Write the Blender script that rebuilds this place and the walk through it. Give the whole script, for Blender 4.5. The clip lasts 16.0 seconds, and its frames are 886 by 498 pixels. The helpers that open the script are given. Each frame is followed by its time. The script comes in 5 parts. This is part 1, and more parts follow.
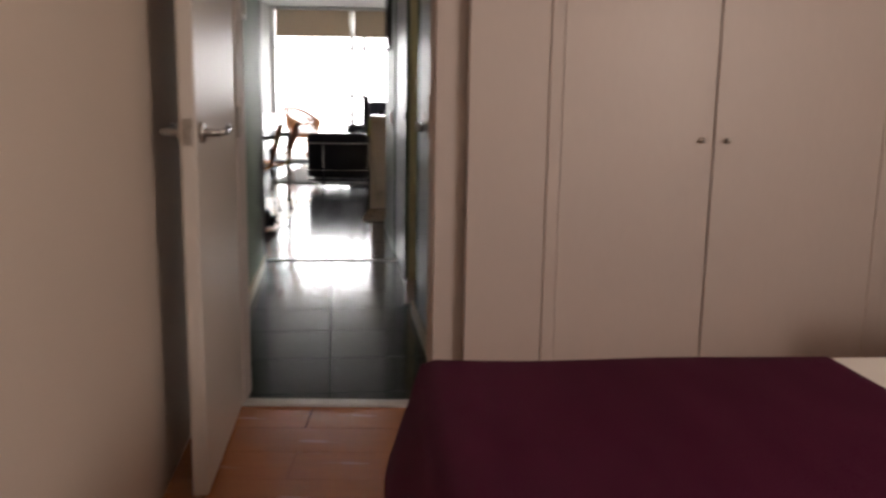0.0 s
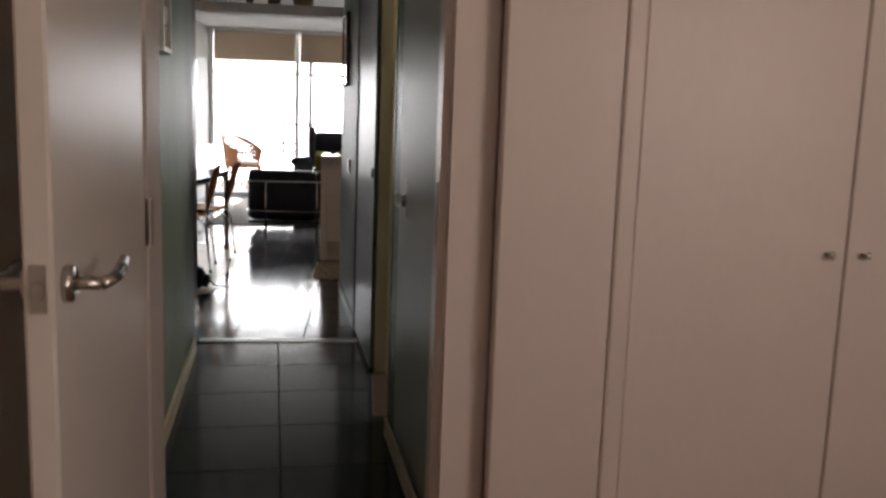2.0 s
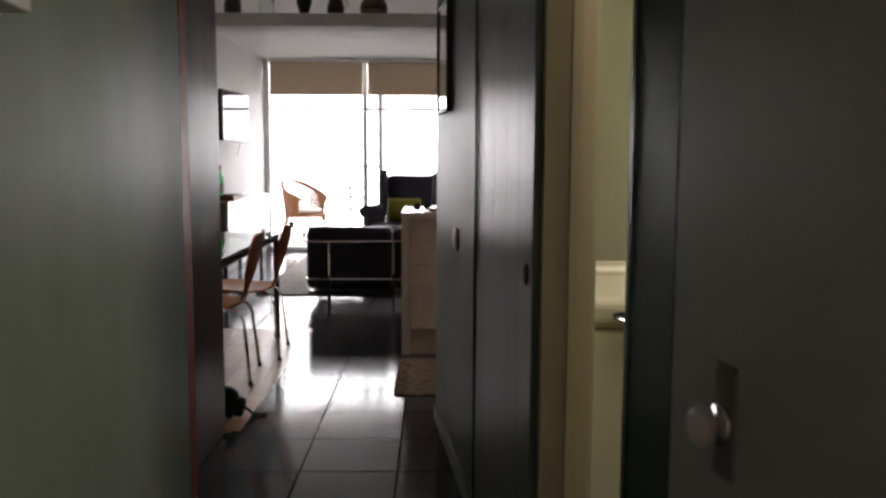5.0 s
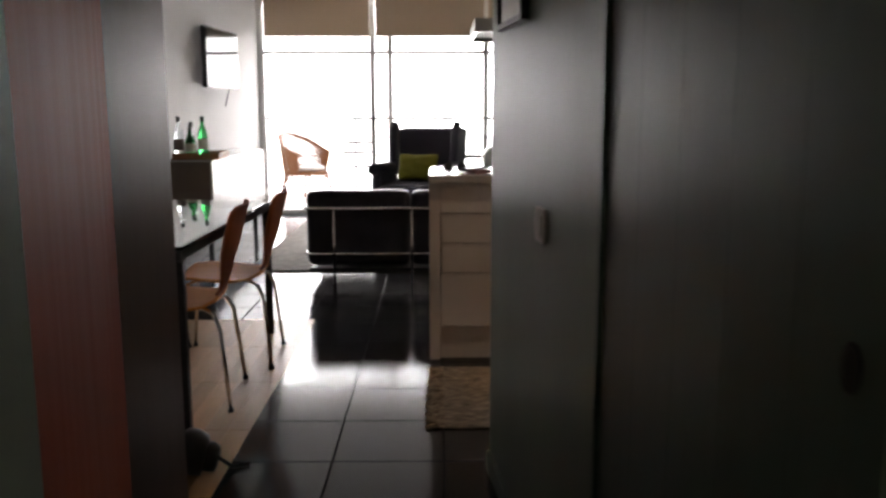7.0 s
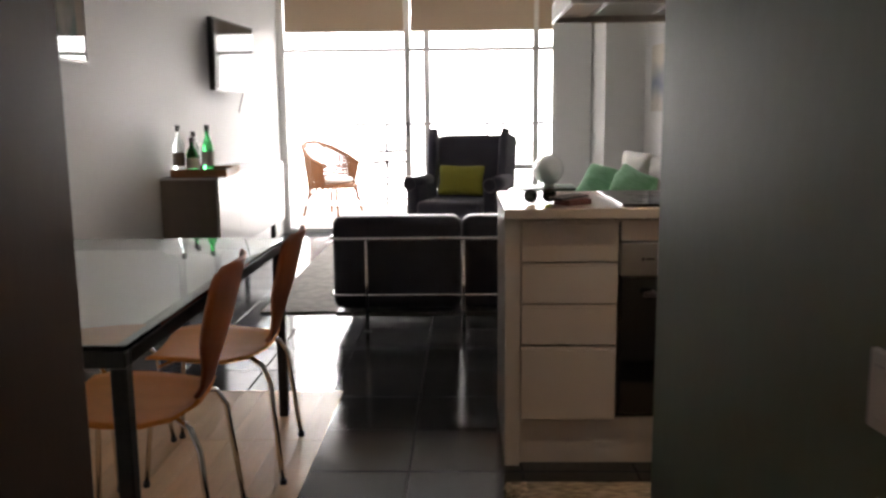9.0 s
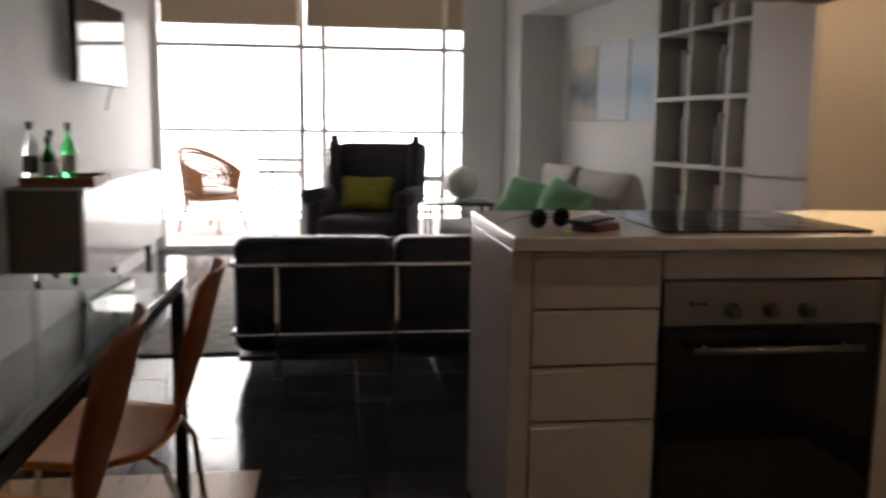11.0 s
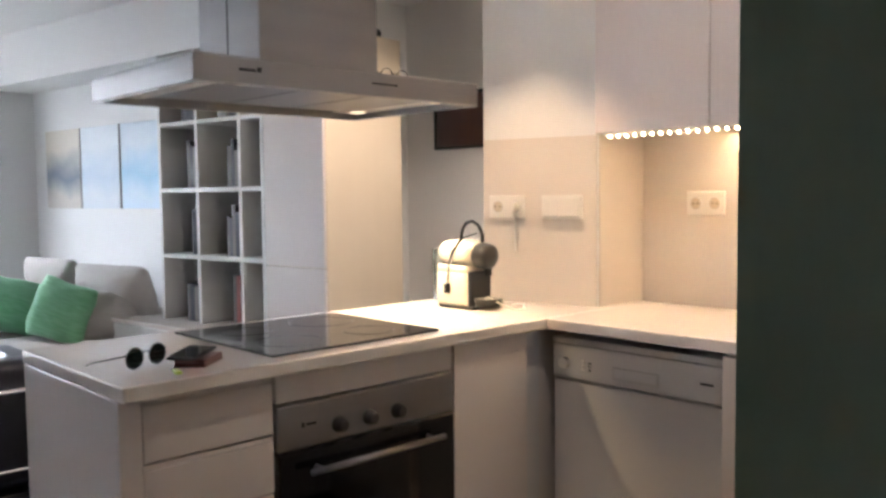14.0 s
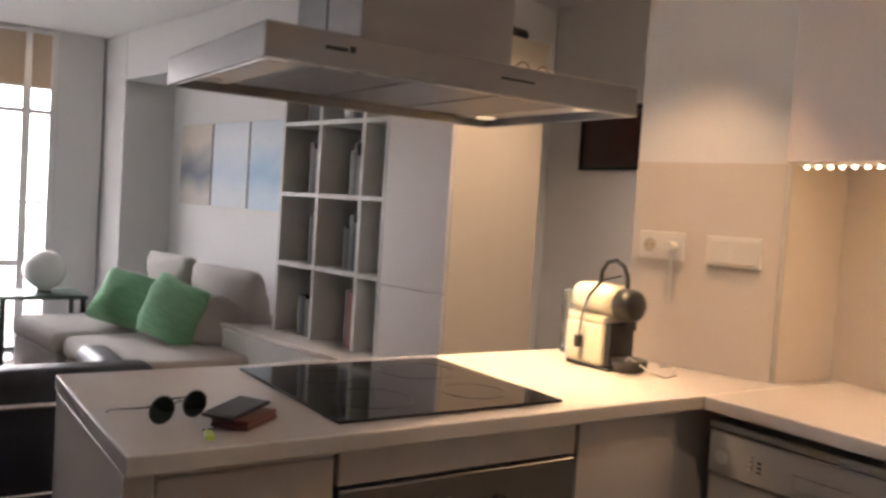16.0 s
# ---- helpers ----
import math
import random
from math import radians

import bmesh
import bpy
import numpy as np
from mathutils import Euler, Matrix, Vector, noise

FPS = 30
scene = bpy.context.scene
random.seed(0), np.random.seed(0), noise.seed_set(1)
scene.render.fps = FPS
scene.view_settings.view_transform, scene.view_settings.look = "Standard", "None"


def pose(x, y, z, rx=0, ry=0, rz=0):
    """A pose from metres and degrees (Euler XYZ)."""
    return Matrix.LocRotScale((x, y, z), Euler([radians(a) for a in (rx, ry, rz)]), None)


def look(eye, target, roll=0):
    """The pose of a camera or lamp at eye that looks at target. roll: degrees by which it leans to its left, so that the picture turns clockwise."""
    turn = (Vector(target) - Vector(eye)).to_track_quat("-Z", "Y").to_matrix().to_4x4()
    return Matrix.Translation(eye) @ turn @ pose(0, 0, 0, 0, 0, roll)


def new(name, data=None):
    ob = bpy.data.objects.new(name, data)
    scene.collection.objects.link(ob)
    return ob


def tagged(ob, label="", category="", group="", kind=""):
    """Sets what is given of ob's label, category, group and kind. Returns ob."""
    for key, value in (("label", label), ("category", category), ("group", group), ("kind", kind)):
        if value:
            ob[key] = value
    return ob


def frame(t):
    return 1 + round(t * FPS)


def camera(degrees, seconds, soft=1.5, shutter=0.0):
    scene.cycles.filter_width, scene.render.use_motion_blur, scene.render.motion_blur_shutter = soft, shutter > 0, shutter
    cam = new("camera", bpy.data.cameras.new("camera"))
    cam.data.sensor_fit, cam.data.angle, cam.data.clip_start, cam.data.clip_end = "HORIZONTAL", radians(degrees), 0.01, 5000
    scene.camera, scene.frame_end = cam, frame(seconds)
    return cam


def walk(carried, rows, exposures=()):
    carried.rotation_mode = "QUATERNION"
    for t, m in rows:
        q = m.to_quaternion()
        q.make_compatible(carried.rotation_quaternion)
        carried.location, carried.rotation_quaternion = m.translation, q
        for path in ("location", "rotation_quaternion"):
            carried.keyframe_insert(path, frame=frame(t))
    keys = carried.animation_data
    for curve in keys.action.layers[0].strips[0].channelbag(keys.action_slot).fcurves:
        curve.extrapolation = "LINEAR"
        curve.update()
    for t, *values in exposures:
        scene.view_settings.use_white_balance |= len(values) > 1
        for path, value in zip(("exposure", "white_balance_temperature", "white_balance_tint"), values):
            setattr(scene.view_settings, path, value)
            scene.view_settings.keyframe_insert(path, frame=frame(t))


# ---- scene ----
cam = camera(55.5, 16.0, soft=2.8, shutter=0.4)
PATH = [
    (0, (0.33, 0.444, 1.062), (0.369, 2.413, 0.714), 0.9),
    (0.5, (0.289, 0.633, 1.105), (0.529, 2.586, 0.745), 0.5),
    (1, (0.308, 0.856, 1.147), (0.544, 2.811, 0.798), 1.6),
    (1.5, (0.258, 1.091, 1.177), (0.417, 3.059, 0.856), 2.2),
    (2, (0.173, 1.402, 1.213), (0.354, 3.372, 0.918), 2.0),
    (2.5, (0.158, 1.723, 1.221), (0.25, 3.707, 0.986), 0.2),
    (3, (0.143, 2.061, 1.233), (0.191, 4.044, 0.982), -0.2),
    (3.2, (0.123, 2.199, 1.242), (0.178, 4.185, 1.012), -0.2),
    (5.3, (-0.045, 3.651, 1.243), (-0.043, 5.641, 1.034), 0.5),
    (5.5, (-0.055, 3.772, 1.24), (-0.102, 5.762, 1.042), 0.9),
    (6, (-0.086, 4.069, 1.246), (-0.092, 6.051, 0.978), 0.4),
    (6.5, (-0.166, 4.377, 1.253), (-0.091, 6.358, 0.987), -0.0),
    (7, (-0.191, 4.707, 1.202), (-0.178, 6.681, 0.879), -0.1),
    (7.5, (-0.223, 5.052, 1.188), (-0.346, 7.014, 0.817), 0.2),
    (8, (-0.287, 5.342, 1.23), (-0.329, 7.313, 0.897), 0.1),
    (8.2, (-0.305, 5.453, 1.23), (-0.339, 7.427, 0.912), -0.3),
    (10.3, (-0.508, 6.523, 1.171), (-0.572, 8.498, 0.862), -0.5),
    (10.5, (-0.541, 6.588, 1.171), (-0.569, 8.567, 0.89), -0.2),
    (11, (-0.656, 6.727, 1.159), (-0.399, 8.69, 0.874), 0.7),
    (11.5, (-0.811, 6.813, 1.163), (-0.054, 8.643, 0.882), 0.9),
    (12, (-0.874, 6.891, 1.132), (0.076, 8.617, 0.786), 1.8),
    (12.5, (-0.915, 6.909, 1.118), (0.297, 8.452, 0.726), 1.6),
    (13, (-0.927, 6.919, 1.121), (0.484, 8.304, 0.819), -0.7),
    (13.5, (-0.917, 6.938, 1.218), (0.518, 8.315, 1.012), -0.3),
    (14, (-0.929, 6.946, 1.297), (0.439, 8.399, 1.171), -0.6),
    (14.5, (-0.887, 6.977, 1.37), (0.452, 8.46, 1.282), 0.6),
    (15, (-0.765, 7.041, 1.397), (0.476, 8.607, 1.329), 0.9),
    (15.5, (-0.651, 7.145, 1.349), (0.548, 8.745, 1.286), 1.4),
    (16, (-0.563, 7.326, 1.323), (0.551, 8.984, 1.226), 3.7),
]
EXPOSURES = [(0, 0.43, 6750, 14), (0.5, 0.62, 6750, 14), (1, 0.28, 6750, 14), (2, 0.28, 6650, 14), (3, 0.16, 6550, 15), (5.5, 0.22, 6800, 19), (7.5, 0.40, 6900, 17), (8.2, 0.70, 6950, 17), (10.3, 0.70, 7050, 16), (10.6, 0.68, 7050, 17), (11, -0.02, 7100, 18), (11.5, 0.15, 7150, 20), (12, 1.18, 6250, 18), (12.5, 1.55, 5850, 12), (13, 1.58, 5800, 12), (13.5, 1.58, 5750, 13), (14, 1.58, 5800, 13), (14.5, 1.46, 5750, 14), (15, 0.86, 6200, 17), (16, 0.87, 6700, 21)]
HAZE = 9.5
walk(cam, [(t, look(eye, target, roll)) for t, eye, target, roll in PATH], EXPOSURES)

# ---- light: sky and sun through the balcony window, bedroom window, kitchen lamps, added fills ----
SUN_ELEV = radians(60)
world = bpy.data.worlds.new("sky")
scene.world = world
world.use_nodes = True
wn = world.node_tree.nodes
sky = wn.new("ShaderNodeTexSky")
sky.sky_type = "NISHITA"
sky.sun_disc = False
sky.sun_elevation, sky.sun_rotation = SUN_ELEV, radians(-13)
wn["Background"].inputs["Strength"].default_value = 0.15
world.node_tree.links.new(sky.outputs[0], wn["Background"].inputs["Color"])


def lamp(name, kind, m, energy, colour, **more):
    data = bpy.data.lights.new(name, kind)
    data.energy, data.color = energy, colour
    ob = new(name, data)
    ob.matrix_world = m
    if kind == "AREA":
        data.shape, data.size, data.size_y = "RECTANGLE", more["size"], more["size_y"]
    if kind == "SUN":
        data.angle = radians(0.6)
    if kind == "SPOT":
        data.spot_size, data.spot_blend, data.shadow_soft_size = radians(more["cone"]), more.get("blend", 0.7), 0.03
    return ob


lamp("sun", "SUN", look((-2, 19, 6), (-1.2, 15.6, 0)), 0.9, (1.0, 0.95, 0.88))
lamp("sky_over_balcony", "AREA", look((-1.5, 17.2, 3.6), (0.3, 12.0, 0.6)), 190.0, (0.90, 0.95, 1.0), size=4.4, size_y=2.2)
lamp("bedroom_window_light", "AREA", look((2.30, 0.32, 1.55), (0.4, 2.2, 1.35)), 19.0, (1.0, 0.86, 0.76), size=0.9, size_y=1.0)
lamp("kitchen_spot", "SPOT", look((0.99, 8.81, 2.515), (0.99, 8.81, 0.9)), 40.0, (1.0, 0.67, 0.38), cone=57, blend=0.30)
# unseen lamp over the aisle, added to brighten the cabinet fronts and pillar
lamp("kitchen_aisle_fill", "SPOT", look((0.45, 7.95, 2.515), (1.10, 8.60, 1.2)), 11.5, (1.0, 0.82, 0.64), cone=125)
lamp("corridor_spot", "SPOT", look((1.72, 9.75, 2.515), (1.72, 9.8, 0.9)), 48.0, (1.0, 0.78, 0.58), cone=125)
lamp("hood_lamp", "SPOT", look((0.835, 9.05, 1.575), (0.865, 9.06, 0.9)), 34.0, (1.0, 0.70, 0.36), cone=84)
lamp("led_strip_light", "AREA", look((1.455, 8.30, 1.476), (1.50, 8.30, 0.9)), 1.0, (1.0, 0.66, 0.34), size=0.03, size_y=0.7)
# unseen fill under the utility ceiling, added to brighten that room
lamp("utility_fill", "AREA", look((0.95, 5.35, 2.38), (0.9, 5.4, 0)), 11.0, (1.0, 0.94, 0.78), size=0.4, size_y=0.4)


# ---- materials ----
def mat(name, colour, rough=0.5, metal=0.0, vary=0.12, scale=3.0, fine=60.0, bump=0.15, tint=None, stretch=(1, 1, 1), coat=0.0, emit=0.0, piece=0.0, sheen=0.0):
    m = bpy.data.materials.new(name)
    m.use_nodes = True
    n, l = m.node_tree.nodes, m.node_tree.links
    b = n["Principled BSDF"]
    b.inputs["Roughness"].default_value, b.inputs["Metallic"].default_value = rough, metal
    b.inputs["Coat Weight"].default_value = coat
    b.inputs["Coat Roughness"].default_value = 0.08
    b.inputs["Sheen Weight"].default_value = sheen
    co = n.new("ShaderNodeTexCoord")
    mp = n.new("ShaderNodeMapping")
    mp.inputs["Scale"].default_value = stretch
    l.new(co.outputs["Object"], mp.inputs["Vector"])
    big, small = n.new("ShaderNodeTexNoise"), n.new("ShaderNodeTexNoise")
    for tex, sc, det in ((big, scale, 4), (small, fine, 3)):
        tex.inputs["Scale"].default_value, tex.inputs["Detail"].default_value = sc, det
        l.new(mp.outputs[0], tex.inputs["Vector"])
    mix = n.new("ShaderNodeMix")
    mix.data_type, mix.blend_type = "RGBA", "MIX"
    t = tint or tuple(c * 0.6 for c in colour)
    lo = tuple(c * (1 - vary) + d * vary for c, d in zip(colour, t))
    mix.inputs[6].default_value, mix.inputs[7].default_value = (*colour, 1), (*(t if tint else lo), 1)
    ramp = n.new("ShaderNodeMapRange")
    ramp.inputs[1].default_value, ramp.inputs[2].default_value = 0.35, 0.7
    l.new(big.outputs["Fac"], ramp.inputs[0])
    l.new(ramp.outputs[0], mix.inputs[0])
    last = mix.outputs[2]
    hsv = n.new("ShaderNodeHueSaturation")
    add = n.new("ShaderNodeMath")
    add.operation = "MULTIPLY_ADD"
    l.new(small.outputs["Fac"], add.inputs[0])
    add.inputs[1].default_value, add.inputs[2].default_value = vary, 1 - vary / 2
    val = add.outputs[0]
    if piece:
        info = n.new("ShaderNodeObjectInfo")
        more = n.new("ShaderNodeMath")
        more.operation = "MULTIPLY_ADD"
        l.new(info.outputs["Random"], more.inputs[0])
        more.inputs[1].default_value = piece
        l.new(val, more.inputs[2])
        sub = n.new("ShaderNodeMath")
        sub.operation = "SUBTRACT"
        l.new(more.outputs[0], sub.inputs[0])
        sub.inputs[1].default_value = piece / 2
        val = sub.outputs[0]
    l.new(val, hsv.inputs["Value"])
    l.new(last, hsv.inputs["Color"])
    l.new(hsv.outputs[0], b.inputs["Base Color"])
    rr = n.new("ShaderNodeMapRange")
    rr.inputs[3].default_value, rr.inputs[4].default_value = max(0.02, rough * 0.8), min(1.0, rough * 1.2)
    l.new(big.outputs["Fac"], rr.inputs[0])
    l.new(rr.outputs[0], b.inputs["Roughness"])
    if bump:
        bp = n.new("ShaderNodeBump")
        bp.inputs["Strength"].default_value, bp.inputs["Distance"].default_value = bump, 0.004
        l.new(small.outputs["Fac"], bp.inputs["Height"])
        l.new(bp.outputs[0], b.inputs["Normal"])
    if emit:
        b.inputs["Emission Color"].default_value, b.inputs["Emission Strength"].default_value = (*colour, 1), emit
    return m


def glass(name, colour, rough=0.0, ior=1.45):
    m = bpy.data.materials.new(name)
    m.use_nodes = True
    b = m.node_tree.nodes["Principled BSDF"]
    b.inputs["Base Color"].default_value = (*colour, 1)
    b.inputs["Roughness"].default_value, b.inputs["IOR"].default_value = rough, ior
    b.inputs["Transmission Weight"].default_value = 1.0
    return m


WHITE_WALL = mat("white_wall_paint", (0.74, 0.73, 0.71), 0.6, vary=0.05, scale=1.2, fine=90, bump=0.12)
CEILING = mat("white_ceiling_paint", (0.80, 0.79, 0.77), 0.7, vary=0.04, scale=1.0, fine=120, bump=0.1)
BEDROOM_WALL = mat("cream_wall_paint", (0.62, 0.53, 0.45), 0.6, vary=0.06, scale=1.5, fine=90, bump=0.15)
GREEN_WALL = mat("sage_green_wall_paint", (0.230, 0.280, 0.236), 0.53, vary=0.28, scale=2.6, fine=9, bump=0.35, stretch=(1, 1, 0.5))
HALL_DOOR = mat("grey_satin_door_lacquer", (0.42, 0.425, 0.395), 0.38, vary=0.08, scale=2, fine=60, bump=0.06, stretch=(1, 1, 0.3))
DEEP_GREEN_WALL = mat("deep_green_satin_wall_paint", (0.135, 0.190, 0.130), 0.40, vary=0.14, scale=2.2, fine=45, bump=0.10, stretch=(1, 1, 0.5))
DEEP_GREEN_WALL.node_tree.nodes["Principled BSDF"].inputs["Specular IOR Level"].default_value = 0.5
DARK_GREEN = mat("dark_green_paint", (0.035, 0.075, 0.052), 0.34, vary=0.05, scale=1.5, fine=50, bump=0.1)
GREEN_DOOR = mat("dark_green_stained_panel", (0.100, 0.135, 0.120), 0.30, vary=0.2, scale=2, fine=40, bump=0.12, stretch=(6, 6, 0.4))
CREAM_WOOD = mat("cream_painted_wood", (0.58, 0.49, 0.36), 0.35, vary=0.1, scale=3, fine=60, bump=0.1)
PINK_WHITE = mat("off_white_lacquered_wood", (0.66, 0.585, 0.545), 0.42, vary=0.06, scale=2, fine=70, bump=0.08, stretch=(1, 1, 0.3))
DOOR_WHITE = mat("white_door_lacquer", (0.66, 0.615, 0.565), 0.33, vary=0.06, scale=2, fine=70, bump=0.06, stretch=(1, 1, 0.3))
RED_WOOD = mat("red_brown_varnished_wood", (0.34, 0.056, 0.019), 0.6, vary=0.25, scale=3, fine=30, bump=0.1, stretch=(7, 7, 0.35))
RED_WOOD.node_tree.nodes["Principled BSDF"].inputs["Specular IOR Level"].default_value = 0.06
DARK_BROWN = mat("dark_brown_lacquered_wood", (0.085, 0.055, 0.048), 0.32, vary=0.10, scale=3, fine=30, bump=0.08, stretch=(7, 7, 0.35))
TILE = mat("dark_slate_floor_tile", (0.028, 0.032, 0.038), 0.13, vary=0.3, scale=4, fine=35, bump=0.03, piece=0.3)
TILE.node_tree.nodes["Principled BSDF"].inputs["Specular IOR Level"].default_value = 0.30
GROUT = mat("dark_grout", (0.025, 0.025, 0.026), 0.9, vary=0.2, fine=80)
PARQUET = mat("light_oak_parquet", (0.62, 0.37, 0.19), 0.33, vary=0.3, scale=4, fine=30, bump=0.06, stretch=(7, 0.6, 1), piece=0.3)
LAMINATE = mat("orange_laminate_plank", (0.50, 0.20, 0.085), 0.26, vary=0.22, scale=4, fine=30, bump=0.05, stretch=(0.6, 7, 1), piece=0.2)
STRIP = mat("pale_stone_threshold", (0.62, 0.60, 0.57), 0.25, vary=0.1, scale=8)
BEIGE_PANEL = mat("beige_laminate_side_panel", (0.62, 0.53, 0.40), 0.4, vary=0.06, scale=2, fine=60, bump=0.05, stretch=(6, 6, 0.4))
KITCHEN_WHITE = mat("glossy_off_white_cabinet_front", (0.66, 0.60, 0.555), 0.20, vary=0.03, scale=2, bump=0.0)
QUARTZ = mat("off_white_quartz_worktop", (0.68, 0.63, 0.58), 0.16, vary=0.06, scale=30, fine=220, bump=0.0)
SPLASH = mat("pale_glazed_backsplash", (0.68, 0.62, 0.55), 0.18, vary=0.04, scale=2, fine=20, bump=0.03)
STEEL = mat("brushed_stainless_steel", (0.33, 0.32, 0.315), 0.34, 1.0, vary=0.12, scale=2, fine=90, bump=0.05, stretch=(1, 1, 14))
KNOB_STEEL = mat("dark_satin_steel_knob", (0.13, 0.125, 0.12), 0.35, 1.0, vary=0.1, bump=0.0)
CHROME = mat("polished_chrome", (0.72, 0.72, 0.73), 0.10, 1.0, vary=0.05, bump=0.0)
NICKEL = mat("satin_nickel", (0.52, 0.50, 0.47), 0.28, 1.0, vary=0.08, bump=0.03)
BLACK_GLASS = mat("black_ceramic_glass", (0.006, 0.006, 0.007), 0.06, vary=0.1, bump=0.0)
BLACK_METAL = mat("black_painted_metal", (0.012, 0.012, 0.013), 0.35, vary=0.2, fine=80, bump=0.05)
BLACK_PLASTIC = mat("black_plastic", (0.014, 0.014, 0.015), 0.32, vary=0.15, fine=90, bump=0.05)
GREY_ENAMEL = mat("grey_white_enamel", (0.55, 0.53, 0.51), 0.30, vary=0.04, fine=80, bump=0.03)
FREEZER_WHITE = mat("cream_enamel", (0.72, 0.68, 0.54), 0.30, vary=0.04, fine=70, bump=0.04)
LEATHER = mat("black_leather", (0.011, 0.012, 0.022), 0.42, vary=0.3, scale=6, fine=140, bump=0.5)
NAVY = mat("navy_upholstery", (0.040, 0.037, 0.056), 0.85, vary=0.2, scale=5, fine=320, bump=0.5, sheen=0.25)
GREY_FABRIC = mat("warm_grey_sofa_fabric", (0.40, 0.365, 0.33), 0.9, vary=0.12, scale=5, fine=300, bump=0.5, sheen=0.2)
GREEN_FABRIC = mat("leaf_green_cushion_cotton", (0.15, 0.38, 0.20), 0.85, vary=0.2, scale=12, fine=260, bump=0.4, tint=(0.22, 0.47, 0.28), stretch=(1, 1, 6), sheen=0.2)
YELLOW_FABRIC = mat("yellow_green_cushion_cotton", (0.27, 0.25, 0.03), 0.85, vary=0.15, fine=260, bump=0.4)
PURPLE = mat("burgundy_bedspread_cotton", (0.066, 0.0045, 0.026), 0.9, vary=0.25, scale=4, fine=200, bump=0.8, stretch=(3, 1, 1))
PURPLE.node_tree.nodes["Principled BSDF"].inputs["Specular IOR Level"].default_value = 0.15
LINEN = mat("white_bed_linen", (0.75, 0.71, 0.66), 0.9, vary=0.05, fine=200, bump=0.3)
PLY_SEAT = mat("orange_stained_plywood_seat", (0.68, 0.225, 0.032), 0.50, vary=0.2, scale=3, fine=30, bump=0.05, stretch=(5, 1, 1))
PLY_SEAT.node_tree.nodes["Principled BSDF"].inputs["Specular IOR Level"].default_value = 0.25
# Backrest copy of the seat plywood, its backlit shade put into the colour
PLY_SHADED = mat("orange_plywood_shaded_copy", (0.42, 0.115, 0.036), 0.45, vary=0.2, scale=3, fine=30, bump=0.05, stretch=(5, 1, 1))
RUG = mat("grey_beige_woven_rug", (0.36, 0.33, 0.29), 0.95, vary=0.3, scale=14, fine=130, bump=0.9, tint=(0.24, 0.22, 0.20))
RAG = mat("cotton_rag_rug", (0.36, 0.31, 0.25), 0.95, vary=0.4, scale=22, fine=120, bump=0.9, tint=(0.07, 0.06, 0.05), stretch=(1, 4, 1))
FRINGE = mat("dark_and_cream_fringe", (0.40, 0.34, 0.27), 0.95, vary=0.4, scale=40, tint=(0.07, 0.05, 0.04))
WICKER = mat("honey_rattan", (0.26, 0.095, 0.028), 0.55, vary=0.3, scale=20, fine=120, bump=0.4)
ALU = mat("white_aluminium_frame", (0.76, 0.75, 0.73), 0.35, vary=0.05, bump=0.03)
BLIND = mat("beige_roller_blind_fabric", (0.52, 0.42, 0.31), 0.85, vary=0.06, scale=2, fine=300, bump=0.2)
blind_nodes = BLIND.node_tree.nodes
blind_lit, blind_mix = blind_nodes.new("ShaderNodeBsdfTranslucent"), blind_nodes.new("ShaderNodeMixShader")
blind_lit.inputs["Color"].default_value, blind_mix.inputs[0].default_value = (0.62, 0.50, 0.38, 1), 0.16
BLIND.node_tree.links.new(blind_nodes["Principled BSDF"].outputs[0], blind_mix.inputs[1])
BLIND.node_tree.links.new(blind_lit.outputs[0], blind_mix.inputs[2])
BLIND.node_tree.links.new(blind_mix.outputs[0], blind_nodes["Material Output"].inputs["Surface"])
PLASTIC_WHITE = mat("white_switch_plastic", (0.75, 0.72, 0.66), 0.3, vary=0.03, bump=0.0)
SIDE_BROWN = mat("grey_brown_wood_side", (0.19, 0.155, 0.13), 0.45, vary=0.2, scale=3, fine=40, bump=0.1, stretch=(6, 6, 0.5))
SIDE_WHITE = mat("white_gloss_sideboard_front", (0.66, 0.66, 0.66), 0.16, vary=0.03, bump=0.0)
SHELF_WHITE = mat("white_shelf_laminate", (0.66, 0.65, 0.61), 0.4, vary=0.04, fine=70, bump=0.04)
GLOBE = mat("opal_glass_globe", (0.82, 0.81, 0.78), 0.2, vary=0.02, bump=0.0)
PAPER = mat("pale_paper", (0.70, 0.68, 0.63), 0.8, vary=0.05)
LAMP_GLOW = mat("warm_led_glow", (1.0, 0.66, 0.32), 0.4, vary=0.0, bump=0.0, emit=14.0)
SPOT_GLOW = mat("hood_lamp_glow", (1.0, 0.80, 0.50), 0.4, vary=0.0, bump=0.0, emit=0.4)
CONCRETE = mat("pale_balcony_tile", (0.55, 0.52, 0.48), 0.6, vary=0.12, scale=6, piece=0.08)
TERRACE_WALL = mat("white_render", (0.75, 0.74, 0.72), 0.8, vary=0.06, scale=2, fine=60, bump=0.3)
RAIL_GREY = mat("grey_painted_railing", (0.30, 0.30, 0.31), 0.5, vary=0.1)
CLEAR = glass("clear_window_glass", (0.97, 0.98, 0.98))
TABLE_GLASS = glass("greenish_table_glass", (0.82, 0.92, 0.88))
GREEN_GLASS = glass("green_bottle_glass", (0.05, 0.50, 0.14))
CLEAR_GLASS = glass("clear_bottle_glass", (0.85, 0.93, 0.92))
SMOKE = mat("smoked_green_lens", (0.012, 0.022, 0.018), 0.06, vary=0.1, bump=0.0, coat=0.5)
